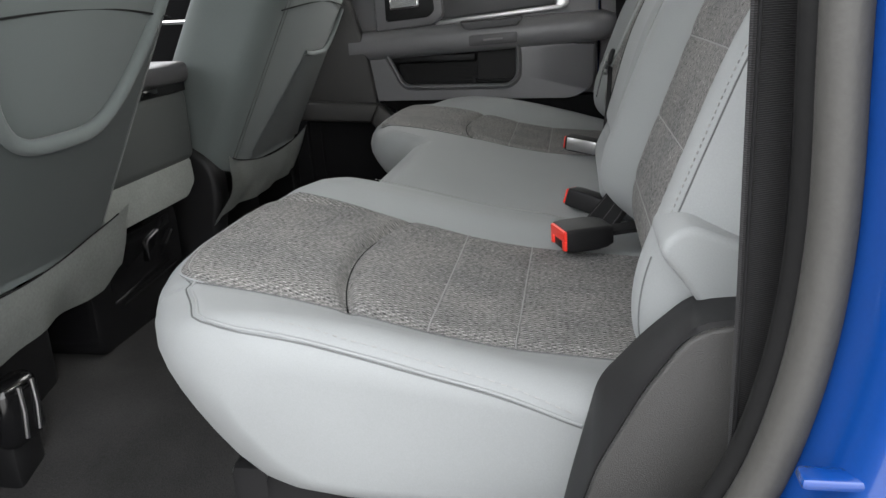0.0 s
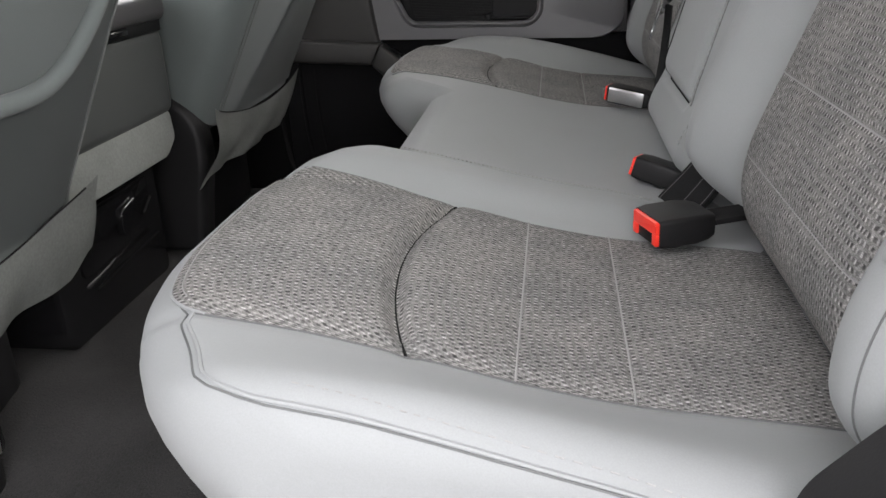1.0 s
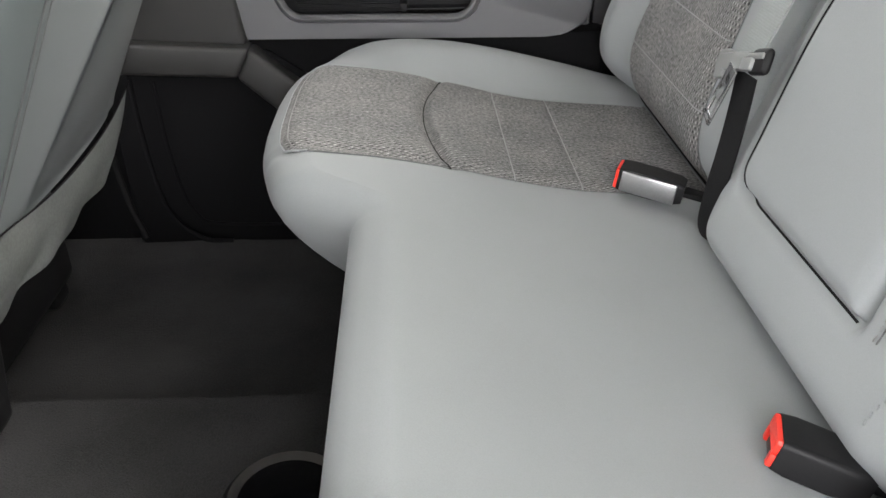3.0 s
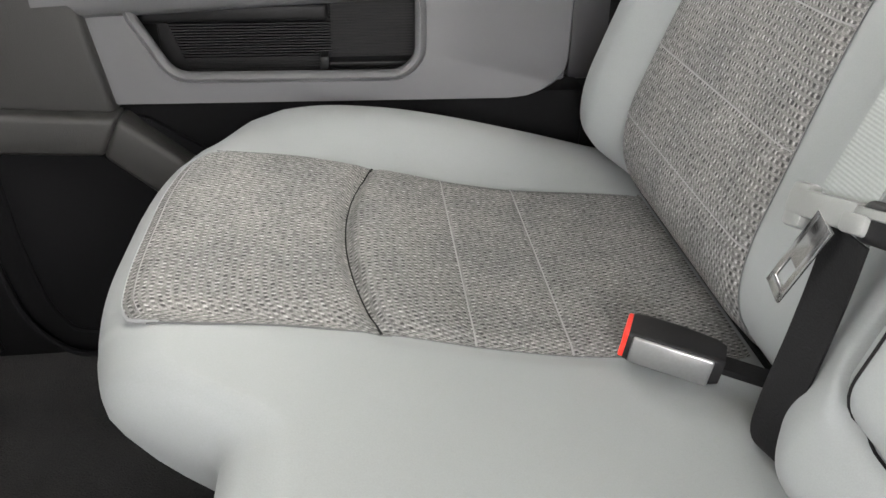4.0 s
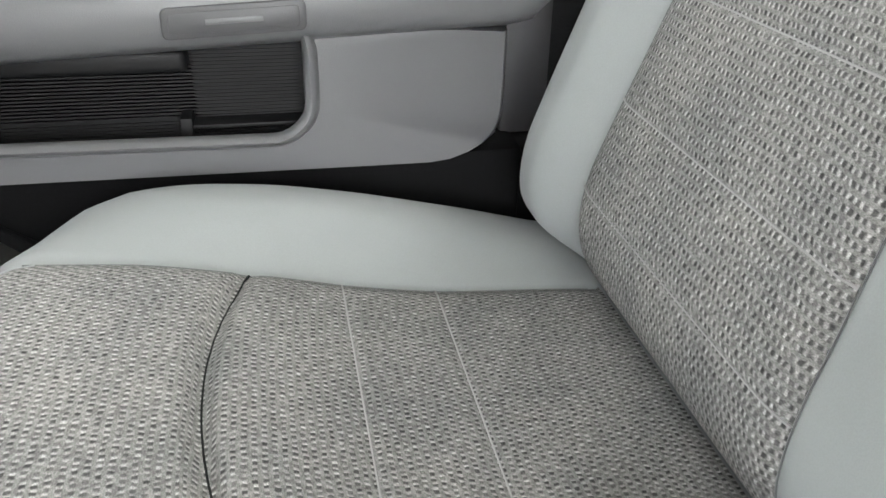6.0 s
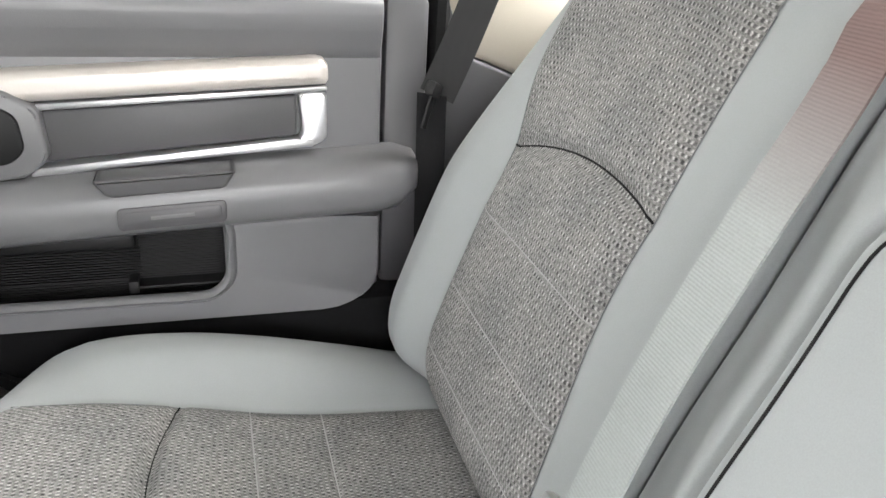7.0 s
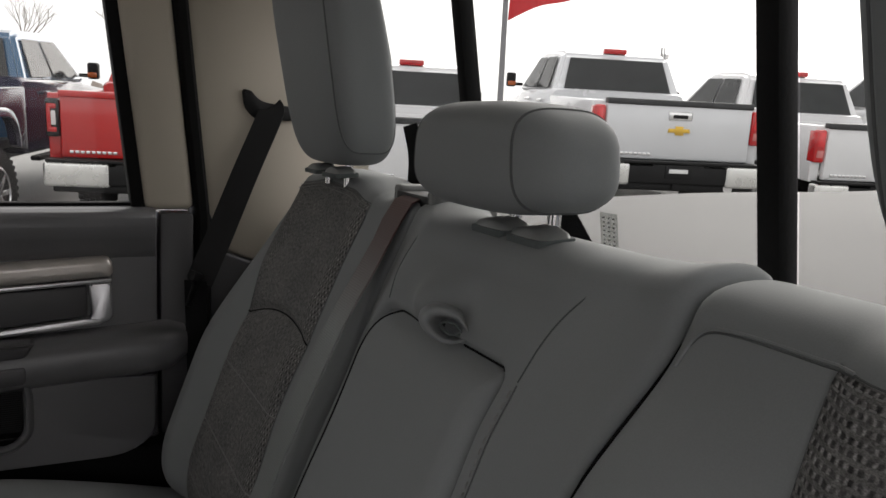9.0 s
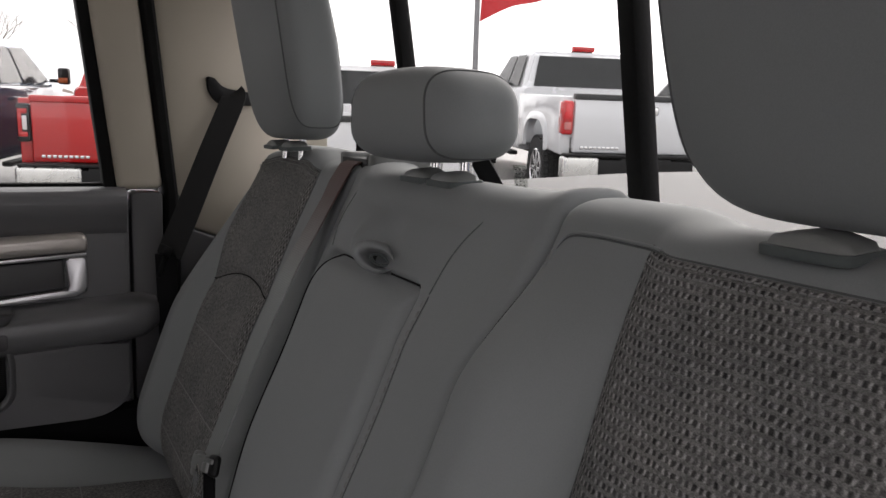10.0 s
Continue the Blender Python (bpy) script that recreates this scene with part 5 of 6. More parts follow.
tg = part("tongue", xform(join_bm(box_bm(-0.050, 0.018, -0.008, 0.010, -0.004, 0.009, 0.0035), box_bm(-0.050, -0.030, -0.016, 0.014, -0.003, 0.008, 0.0035), box_bm(0.008, 0.030, -0.009, 0.004, -0.003, 0.010, 0.003)), Mt), M_PALE, mb, "pale grey plastic tongue housing")
part("tongue_end", xform(box_bm(0.018, 0.050, -0.012, 0.013, -0.003, 0.006, 0.005, 3), Mt), M_BLACK, mb, "black end of the tongue")
part("tongue_edge", xform(box_bm(0.016, 0.046, 0.002, 0.008, 0.004, 0.0085, 0.002), Mt), M_PALE, mb)
bl = Vector((-0.012, 0.014, -0.055)).normalized()
bn = (cn - bl * cn.dot(bl)).normalized()
Mbl = Matrix.Translation((0.050, 1.508, 1.132)) @ Matrix((bl, bn.cross(bl), bn)).transposed().to_4x4()
part("tongue_blade", xform(join_bm(box_bm(0.0, 0.062, -0.011, -0.006, -0.0013, 0.0013, 0.0005), box_bm(0.0, 0.062, 0.006, 0.011, -0.0013, 0.0013, 0.0005), box_bm(0.053, 0.062, -0.011, 0.011, -0.0013, 0.0013, 0.0005), box_bm(0.0, 0.036, -0.011, 0.011, -0.0012, 0.0012, 0.0005)), Mbl), M_CHROME, mb, "chrome tongue blade")
part("lower_strap", strap(spline([(0.060, 1.499, 1.128), (0.059, 1.500, 1.09), (0.056, 1.502, 1.04), (0.051, 1.504, 0.985), (0.053, 1.505, 0.948), (0.076, 1.505, 0.925)], 24), (-0.98, -0.15, 0.1), 0.034, 0.001), M_BELT, mb, "black lower strap")

# far outboard belt
fb = thing("seat_belt", "black webbing seat belt leaving a slot in the beige pillar", "seat belt", group="seat belts")
part("webbing", strap(spline([(0.258, 2.186, 1.594), (0.252, 2.168, 1.578), (0.205, 2.145, 1.48), (0.150, 2.118, 1.36), (0.118, 2.110, 1.29)], 24), (-0.45, -0.85, 0.25), 0.047), M_BELTN, fb)
part("webbing", strap(spline([(0.112, 2.112, 1.292), (0.118, 2.12, 1.10), (0.12, 2.12, 0.90)], 10), (-0.6, -0.8, 0), 0.040), M_BELT, fb)
part("slot_bezel", prism(round_poly([(0.208, 1.624), (0.222, 1.624), (0.240, 1.604), (0.300, 1.597), (0.312, 1.585), (0.308, 1.572), (0.232, 1.570), (0.210, 1.594)], [0.006, 0.008, 0.014, 0.006, 0.006, 0.006, 0.014, 0.014]), 2.184, 2.199, bev=0.004), M_BLACK, fb, "black plastic slot bezel")
part("tongue", xform(join_bm(box_bm(-0.026, 0.026, -0.006, 0.006, -0.009, 0.009, 0.003), box_bm(-0.010, 0.010, -0.0015, 0.0015, -0.05, -0.006, 0.001)), Matrix.Translation((0.112, 2.100, 1.300)) @ pose(0, 0, 0, 10, 20, 60)), M_BLACK, fb, "charcoal plastic tongue")
# thin anchor straps behind the headrests
for pts in ([(0.352, 1.420, 1.530), (0.352, 1.395, 1.505), (0.360, 1.350, 1.455)], [(0.340, 1.742, 1.575), (0.345, 1.730, 1.53), (0.340, 1.722, 1.47)]):
    st = thing("tether_strap", "thin black tether strap behind the headrest", "strap", group="tether straps", at=pts[1])
    part("webbing", xform(strap(spline(pts, 8), (-0.8, -0.6, 0.1), 0.022), Matrix.Translation(-Vector(pts[1]))), M_BELT, st)


# ---- front seats and console ----
def front_seat(sgn, label):
    """A front seat seen from behind; sgn +1 is the passenger's, -1 the driver's (mirrored about the centre line)."""
    s = thing("front_seat", label, "car seat", group="front seats")
    Y = lambda o: YC + sgn * o                      # offset from the centre line
    i0, i1 = 0.195, 0.690

    def rear_x(z):
        return -0.722 + 0.50 * (z - 0.95) if z > 0.95 else -0.722 + 0.25 * (z - 0.95)

    def prof(o):
        u = (o - (i0 + i1) / 2) / ((i1 - i0) / 2)
        ring = []
        for k in range(31):
            z = 0.93 + 0.70 * k / 30
            ring.append((rear_x(z) - 0.018 * u * u + 0.010, z))
        ring += [(rear_x(1.63) - 0.03, 1.668), (rear_x(1.63) - 0.10, 1.665)]
        for k in range(31):
            z = 1.63 - 0.70 * k / 30
            ring.append((rear_x(z) - 0.19 - 0.02 * u * u, z))
        return ring

    def body():
        bm = pad_body(prof, i0, i1, 0.055, 0.045, 24, (-0.645, 1.28, 0.105, 0.37, 0.5))
        for v in bm.verts:
            v.co.y = Y(v.co.y)
        return bm
    back = part("backrest", body(), M_CLOTH_D, s, "grey cloth backrest with shade put into its colour", 60)
    # rear panel with its sewn edges
    for o in (i0 + 0.052, i1 - 0.048):
        part("seam", tube([(rear_x(z) - 0.018 * 0.6 + 0.0102, Y(o), z) for z in np.linspace(0.955, 1.60, 30)], 0.0012, 5), M_SEAMM, back)
        part("seam", tube([(rear_x(z) - 0.018 * 0.5 + 0.0108, Y(o + (0.010 if o < 0.4 else -0.010)), z) for z in np.linspace(0.955, 1.60, 30)], 0.0008, 5), M_SEAMM, back)
    part("seam", tube([(rear_x(1.262) + 0.0112 - 0.016 * ((o - 0.445) / 0.23) ** 2, Y(o), 1.255 + 0.012 * math.cos((o - 0.445) * 8)) for o in np.linspace(i0 + 0.03, i1 - 0.03, 30)], 0.0014, 5), M_SEAMD, back)
    # map pocket: a second panel whose mouth sags between the sides
    o0, o1 = (0.255, 0.640) if sgn < 0 else (0.450, 0.672)

    def lip_z(o):
        if sgn > 0:
            return 1.152 + 0.03 * ((o - 0.545) / 0.095) ** 4 * (1 if o > 0.545 else 0.2)
        u = (o - 0.445) / 0.165
        return 1.116 + 0.13 * abs(u) ** 3.6

    def pk(u, v):
        o = o0 + (o1 - o0) * u
        z = 0.940 + (lip_z(o) - 0.940) * v
        if sgn > 0:                                     # its inner edge runs slantwise to the foot
            o = o1 - (o1 - o0 + 0.125 * (1 - v)) * (1 - u)
        return (rear_x(z) + 0.014 - 0.016 * ((o - 0.445) / 0.23) ** 2 + (0.012 * v - 0.003) * (1 - abs(2 * u - 1) ** 3), Y(o), z)
    pkb = sheet(pk, 30, 16)
    bmesh.ops.solidify(pkb, geom=pkb.faces[:], thickness=0.008)
    part("map_pocket", pkb, M_CLOTH_D, back, "sagging map pocket")
    part("pocket_lip", tube([(pk(u, 1.0)[0] - 0.004, pk(u, 1)[1], pk(u, 1)[2]) for u in np.linspace(0, 1, 40)], 0.010 if sgn < 0 else 0.006, 10), M_CLOTH_D, back, "rolled pocket lip")
    # dark cord that puts in the shade of the pocket's open mouth
    part("pocket_mouth", tube([(pk(u, 1.0)[0] - 0.016, pk(u, 1)[1], pk(u, 1)[2] + 0.011) for u in np.linspace(0.10, 0.90, 40)], 0.0085 if sgn < 0 else 0.0045, 8), M_DOOR_D, back)
    # skirt below the backrest: its inner end hangs down to a point
    def skirt_top(u):
        return 0.968 - 0.045 * math.sin(math.pi * u) ** 0.8 - 0.012 * u

    def skirt(u, v):
        if sgn > 0:                                     # concave inner edge that ends in a narrow tail
            a = 0.158 + 0.040 * math.sin(0.5 * math.pi * min(1.0, v / 0.6)) - 0.064 * smoothstep(0.6, 1.0, v)
            o = a + (0.735 - 0.060 * v - a) * u
            z0 = 0.847 - 0.006 * smoothstep(0.10, 0.0, u) + 0.004 * math.sin(9 * u)
        else:
            o = i0 + 0.022 + (i1 - i0 - 0.016) * u
            z0 = 0.850 - 0.030 * smoothstep(0.25, 0.85, u) + 0.06 * smoothstep(0.88, 1.0, u) + 0.03 * smoothstep(0.10, 0.0, u)
        z1 = skirt_top(u) + 0.012
        z = z1 + (z0 - z1) * v
        fold = 0.004 * math.sin(17 * u) * v + 0.003 * math.sin(31 * u + 2) * v * v
        return (rear_x(z) + 0.016 + 0.006 * math.sin(math.pi * v) + fold + (0.004 * smoothstep(0.2, 0.0, u) if u < 0.5 else -0.016 * (2 * u - 1) ** 4), Y(o), z)
    sk = sheet(skirt, 44, 16)
    bmesh.ops.solidify(sk, geom=sk.faces[:], thickness=0.006)
    part("skirt", sk, M_SKIRT, s, "light grey cloth skirt below the backrest")
    part("seam", tube([(skirt(u, 0.0)[0] + 0.001, skirt(u, 0)[1], skirt(u, 0)[2]) for u in np.linspace(0.05, 0.97, 40)], 0.0011, 6), M_SEAMD, back)
    # recliner shield on the inner side
    if sgn > 0:
        sp = round_poly([(-0.88, 1.02), (-0.800, 1.005), (-0.738, 0.960), (-0.728, 0.89), (-0.742, 0.82), (-0.76, 0.70), (-0.88, 0.70)], [0.02, 0.04, 0.04, 0.04, 0.03, 0.01, 0.01])
        part("recliner_shield", soft_prism(sp, *sorted((Y(0.184), Y(0.240))), 0.016), M_BLACK, s, "black plastic recliner shield")
    # cushion and base
    part("cushion", box_bm(-1.36, -0.86, *sorted((Y(0.22), Y(0.67))), 0.84, 0.985, 0.05, 4), M_CLOTH_D, s)
    base = part("seat_base", box_bm(-1.30, -0.83, *sorted((Y(0.26), Y(0.63))), 0.66, 0.84, 0.02), M_BLACK, s, "black seat base")
    for o in (0.29, 0.60):
        part("rail", box_bm(-1.30, -0.85, *sorted((Y(o - 0.028), Y(o + 0.028))), 0.618, 0.672, 0.012, 3), M_BLACK, base, "black seat rail")
    if sgn < 0:
        end = part("rail_end", box_bm(-0.795, -0.752, 0.822, 0.898, 0.690, 0.790, 0.018, 3), M_GLOSS, base, "glossy black rail cover")
        # steel cords that put in the bright streaks of shine on the cover
        for yy in (0.845, 0.872):
            part("rib", tube([(-0.751, yy, 0.705), (-0.750, yy + 0.004, 0.745), (-0.752, yy + 0.005, 0.780)], 0.003, 8), M_STEEL, end)
        part("rail_leg", box_bm(-0.81, -0.765, 0.830, 0.890, 0.622, 0.700, 0.008), M_BLACK, base)
    return s


M_GLOSS = surface("glossy_black_plastic", (0.007, 0.007, 0.0075), 0.15, bump=0.05, var=0.2, grain=60)
front_seat(1, "shade-darkened grey cloth front seat with a map pocket beside the console")
front_seat(-1, "shade-darkened grey cloth front seat with sagging map pocket beside the open door")

M_VINYL = surface("charcoal_vinyl", (0.066, 0.071, 0.070), 0.55, grain=900, bump=0.2, var=0.06, stain=4, spec=0.35)
cons = thing("centre_console", "charcoal vinyl centre console with black lid and storage bin", "console", at=(-0.80, YC, FLOOR))
ci = Matrix.Translation((0.80, -YC, -FLOOR))
part("body", xform(box_bm(-1.25, -0.760, 1.135, 1.465, 0.975, 1.118, 0.018, 3), ci), M_VINYL, cons)
lid = part("lid", xform(box_bm(-1.25, -0.750, 1.130, 1.470, 1.128, 1.168, 0.014, 3), ci), M_DOOR_D, cons, "charcoal console lid")
part("lid_gap", xform(box_bm(-1.20, -0.7585, 1.145, 1.455, 1.112, 1.132, 0.002), ci), M_BLACK, lid)
part("latch", xform(box_bm(-0.758, -0.747, 1.27, 1.33, 1.120, 1.129, 0.003), ci), M_GLOSS, lid, "glossy black latch")
part("skirt", xform(prism(round_poly([(1.120, 0.905), (1.425, 0.905), (1.462, 0.93), (1.455, 0.980), (1.130, 0.982)], 0.012), -0.86, -0.768, "x", 0.003, 3), ci), M_SKIRT, cons, "light grey cloth skirt")
bin_ = part("storage_bin", xform(prism(round_poly([(1.105, 0.70), (1.415, 0.70), (1.415, 0.904), (1.105, 0.904)], 0.02), -1.10, -0.795, "x", 0.006, 3), ci), M_GLOSS, cons, "black storage bin")
part("bin_recess", xform(prism(round_poly([(1.160, 0.79), (1.385, 0.80), (1.390, 0.885), (1.160, 0.885)], 0.016), -0.800, -0.792, "x", 0.003), ci), M_GLOSS, bin_)
part("bin_latch", xform(prism(round_poly([(1.275, 0.815), (1.325, 0.82), (1.325, 0.87), (1.275, 0.86)], 0.01), -0.796, -0.783, "x", 0.004, 3), ci), M_GLOSS, bin_)
part("bin_rib", xform(join_bm(tube([(-0.788, 1.18, 0.77), (-0.788, 1.38, 0.785)], 0.003), tube([(-0.790, 1.345, 0.83), (-0.790, 1.375, 0.85)], 0.004)), ci), M_GLOSS, bin_)
# fold-out cup holder on the floor before the middle seat
cup = thing("cup_holder", "black plastic cup holder standing on the carpet", "cup holder", at=(-0.383, 1.285, FLOOR + 0.078))
rings = []
for r, z in ((0.058, 0.0), (0.060, 0.085), (0.060, 0.112), (0.054, 0.118), (0.046, 0.114), (0.043, 0.10), (0.039, 0.02)):
    rings.append([(r * math.cos(2 * math.pi * k / 48), r * math.sin(2 * math.pi * k / 48), z) for k in range(48)])
part("cup", loft(rings), M_GLOSS, cup)
part("sleeve", join_bm(loft([[(r * math.cos(2 * math.pi * k / 48) - 0.012, r * math.sin(2 * math.pi * k / 48), z) for k in range(48)] for r, z in ((0.074, 0.0), (0.074, 0.07), (0.070, 0.074), (0.066, 0.07), (0.066, 0.01))])), M_BLACK, cup)
M_BLUEIN = surface("dark_blue_liner", (0.010, 0.012, 0.10), 0.5, bump=0)
part("liner", xform(prism([(0.040 * math.cos(2 * math.pi * k / 32), 0.040 * math.sin(2 * math.pi * k / 32)) for k in range(32)], 0.020, 0.026, "z", 0), Matrix()), M_BLUEIN, cup, "dark blue liner")
tagged(from_bm("chrome_strip_far", box_bm(-1.6, -0.86, 2.112, 2.122, 1.225, 1.238, 0.002), M_CHROME), "chrome strip on the front door panel", "trim", kind="structure")


# ---- outside: own bed, parked pickups, flag, mast, trees ----
bed = thing("truck_bed", "covered cargo bed behind the cab with a pale soft cover", "truck bed", at=(1.4, YC, 0.6))
bi = Matrix.Translation((-1.4, -YC, -0.6))
M_COVER = surface("pale_vinyl_cover", (0.11, 0.11, 0.11), 0.65, grain=250, bump=0.2, var=0.06, stain=2, spec=0.2)
part("cover", xform(sheet(lambda u, v: (0.465 + 1.845 * u, 0.31 + 1.98 * v, 1.404 + 0.045 * u + 0.012 * math.sin(math.pi * v) - 0.004 * math.sin(9 * u)), 30, 20), bi), M_COVER, bed, "pale vinyl bed cover")
for y0, y1 in ((0.30, 0.44), (2.16, 2.30)):
    part("bed_side", xform(box_bm(0.52, 2.40, y0, y1, 0.60, 1.398, 0.03, 3), bi), M_BLUE, bed, "blue painted bed side")
part("tailgate", xform(box_bm(2.33, 2.40, 0.45, 2.15, 0.72, 1.398, 0.02), bi), M_BLUE, bed, "blue painted tailgate")
lab = part("glass_label", leaning(1.328, 1.354, 1.462, 1.500, 0.0008, -0.004, 0), M_GLASS, win)
for k in range(8):
    for j in range(3):
        part("label_bar", leaning(1.331 + 0.0075 * j, 1.3325 + 0.0075 * j + 0.0010 * ((k + j) % 2), 1.464 + 0.0043 * k, 1.4656 + 0.0043 * k, 0.0008, -0.0052, 0), M_DOOR_D, lab)


def paint(name, c, metal=0.2):
    return surface(name, c, 0.25, metal, grain=2, bump=0, var=0.03, stain=1.5, coat=0.8)


M_SILVERP = paint("silver_white_paint", (0.68, 0.69, 0.71), 0.15)
M_WHITEPT = paint("white_paint", (0.74, 0.74, 0.75), 0.0)
M_REDP = paint("red_paint", (0.47, 0.007, 0.007), 0.0)
M_BLUEP = paint("steel_blue_paint", (0.024, 0.090, 0.180), 0.2)
M_PURP = paint("dark_purple_paint", (0.020, 0.014, 0.040), 0.2)
M_LAMP = surface("red_lamp_glass", (0.50, 0.010, 0.012), 0.12, grain=5, bump=0, var=0.1, coat=0.8)
M_LAMPW = surface("clear_lamp_glass", (0.75, 0.70, 0.70), 0.15, bump=0, var=0.05)
M_TYRE = surface("tyre_rubber", (0.022, 0.022, 0.023), 0.85, grain=60, bump=0.4, var=0.25, dist=0.01)
M_ALLOY = surface("alloy_wheel", (0.65, 0.65, 0.66), 0.25, 0.9, bump=0.05)
M_LAMPP = surface("pale_red_lamp_glass", (0.55, 0.18, 0.17), 0.12, bump=0, grain=40, var=0.25, coat=0.6)
M_LAMPB = surface("bright_red_lamp_glass", (0.70, 0.03, 0.035), 0.10, bump=0.3, grain=60, var=0.2, coat=0.8)
M_CAP = surface("dark_grey_moulding", (0.035, 0.036, 0.038), 0.5, grain=200, bump=0.2, var=0.1)
M_BUMP = surface("pale_chrome_bumper", (0.72, 0.72, 0.70), 0.28, 0.75, grain=6, bump=0, var=0.06)
M_AMBER = surface("amber_lens", (0.45, 0.10, 0.02), 0.2, grain=5, bump=0, var=0.05)
M_GOLD = surface("gold_emblem", (0.75, 0.48, 0.08), 0.3, 0.6, bump=0)


def body_section(w, zlo, zhi, y, tum=0.03, r=0.08):
    """Half-rounded cross-section of a truck body across x at y."""
    return round_poly([(-w, zlo), (w, zlo), (w, zlo + (zhi - zlo) * 0.55), (w - tum, zhi), (-w + tum, zhi), (-w, zlo + (zhi - zlo) * 0.55)], [0.04, 0.04, 0.05, r, r, 0.05], 5)


def wheel(parent, x, y, R, side):
    n = 56
    prof = [(-0.11, R * 0.62), (-0.13, R * 0.80), (-0.12, R * 0.96), (-0.08, R), (0.08, R), (0.12, R * 0.96), (0.13, R * 0.80), (0.11, R * 0.62)]
    rings = [[(x + dx, y + rr * math.cos(2 * math.pi * k / n), R + rr * math.sin(2 * math.pi * k / n)) for k in range(n)] for dx, rr in prof]
    w = part("wheel", loft(rings), M_TYRE, parent, "black off-road tyre")
    knobs = bmesh.new()
    for k in range(36):
        a = 2 * math.pi * k / 36
        for dx in (-0.09, -0.03, 0.035, 0.095):
            bb = box_bm(-0.024, 0.024, -0.020, 0.020, -0.012, 0.012, 0)
            xform(bb, Matrix.Translation((x + dx, y + (R + 0.006) * math.cos(a + dx * 2), R + (R + 0.006) * math.sin(a + dx * 2))) @ Matrix.Rotation(a + dx * 2 - math.pi / 2, 4, "X"))
            join_bm(knobs, bb)
    part("tread", knobs, M_TYRE, w, auto=20)
    s = 1 if side > 0 else -1
    rim = [[(x + s * d, y + rr * math.cos(2 * math.pi * k / n), R + rr * math.sin(2 * math.pi * k / n)) for k in range(n)] for d, rr in ((0.02, R * 0.64), (0.115, R * 0.63), (0.125, R * 0.58), (0.06, R * 0.52), (0.05, R * 0.15))]
    part("rim", loft(rim), M_ALLOY, w, "polished alloy rim")
    spk = bmesh.new()
    for k in range(8):
        a = 2 * math.pi * k / 8
        bb = box_bm(-0.018, 0.018, -0.030, 0.030, 0.03, R * 0.56, 0.006)
        xform(bb, Matrix.Translation((x + s * 0.095, y, R)) @ Matrix.Rotation(a, 4, "X"))
        join_bm(spk, bb)
    part("spokes", spk, M_ALLOY, w)
    return w


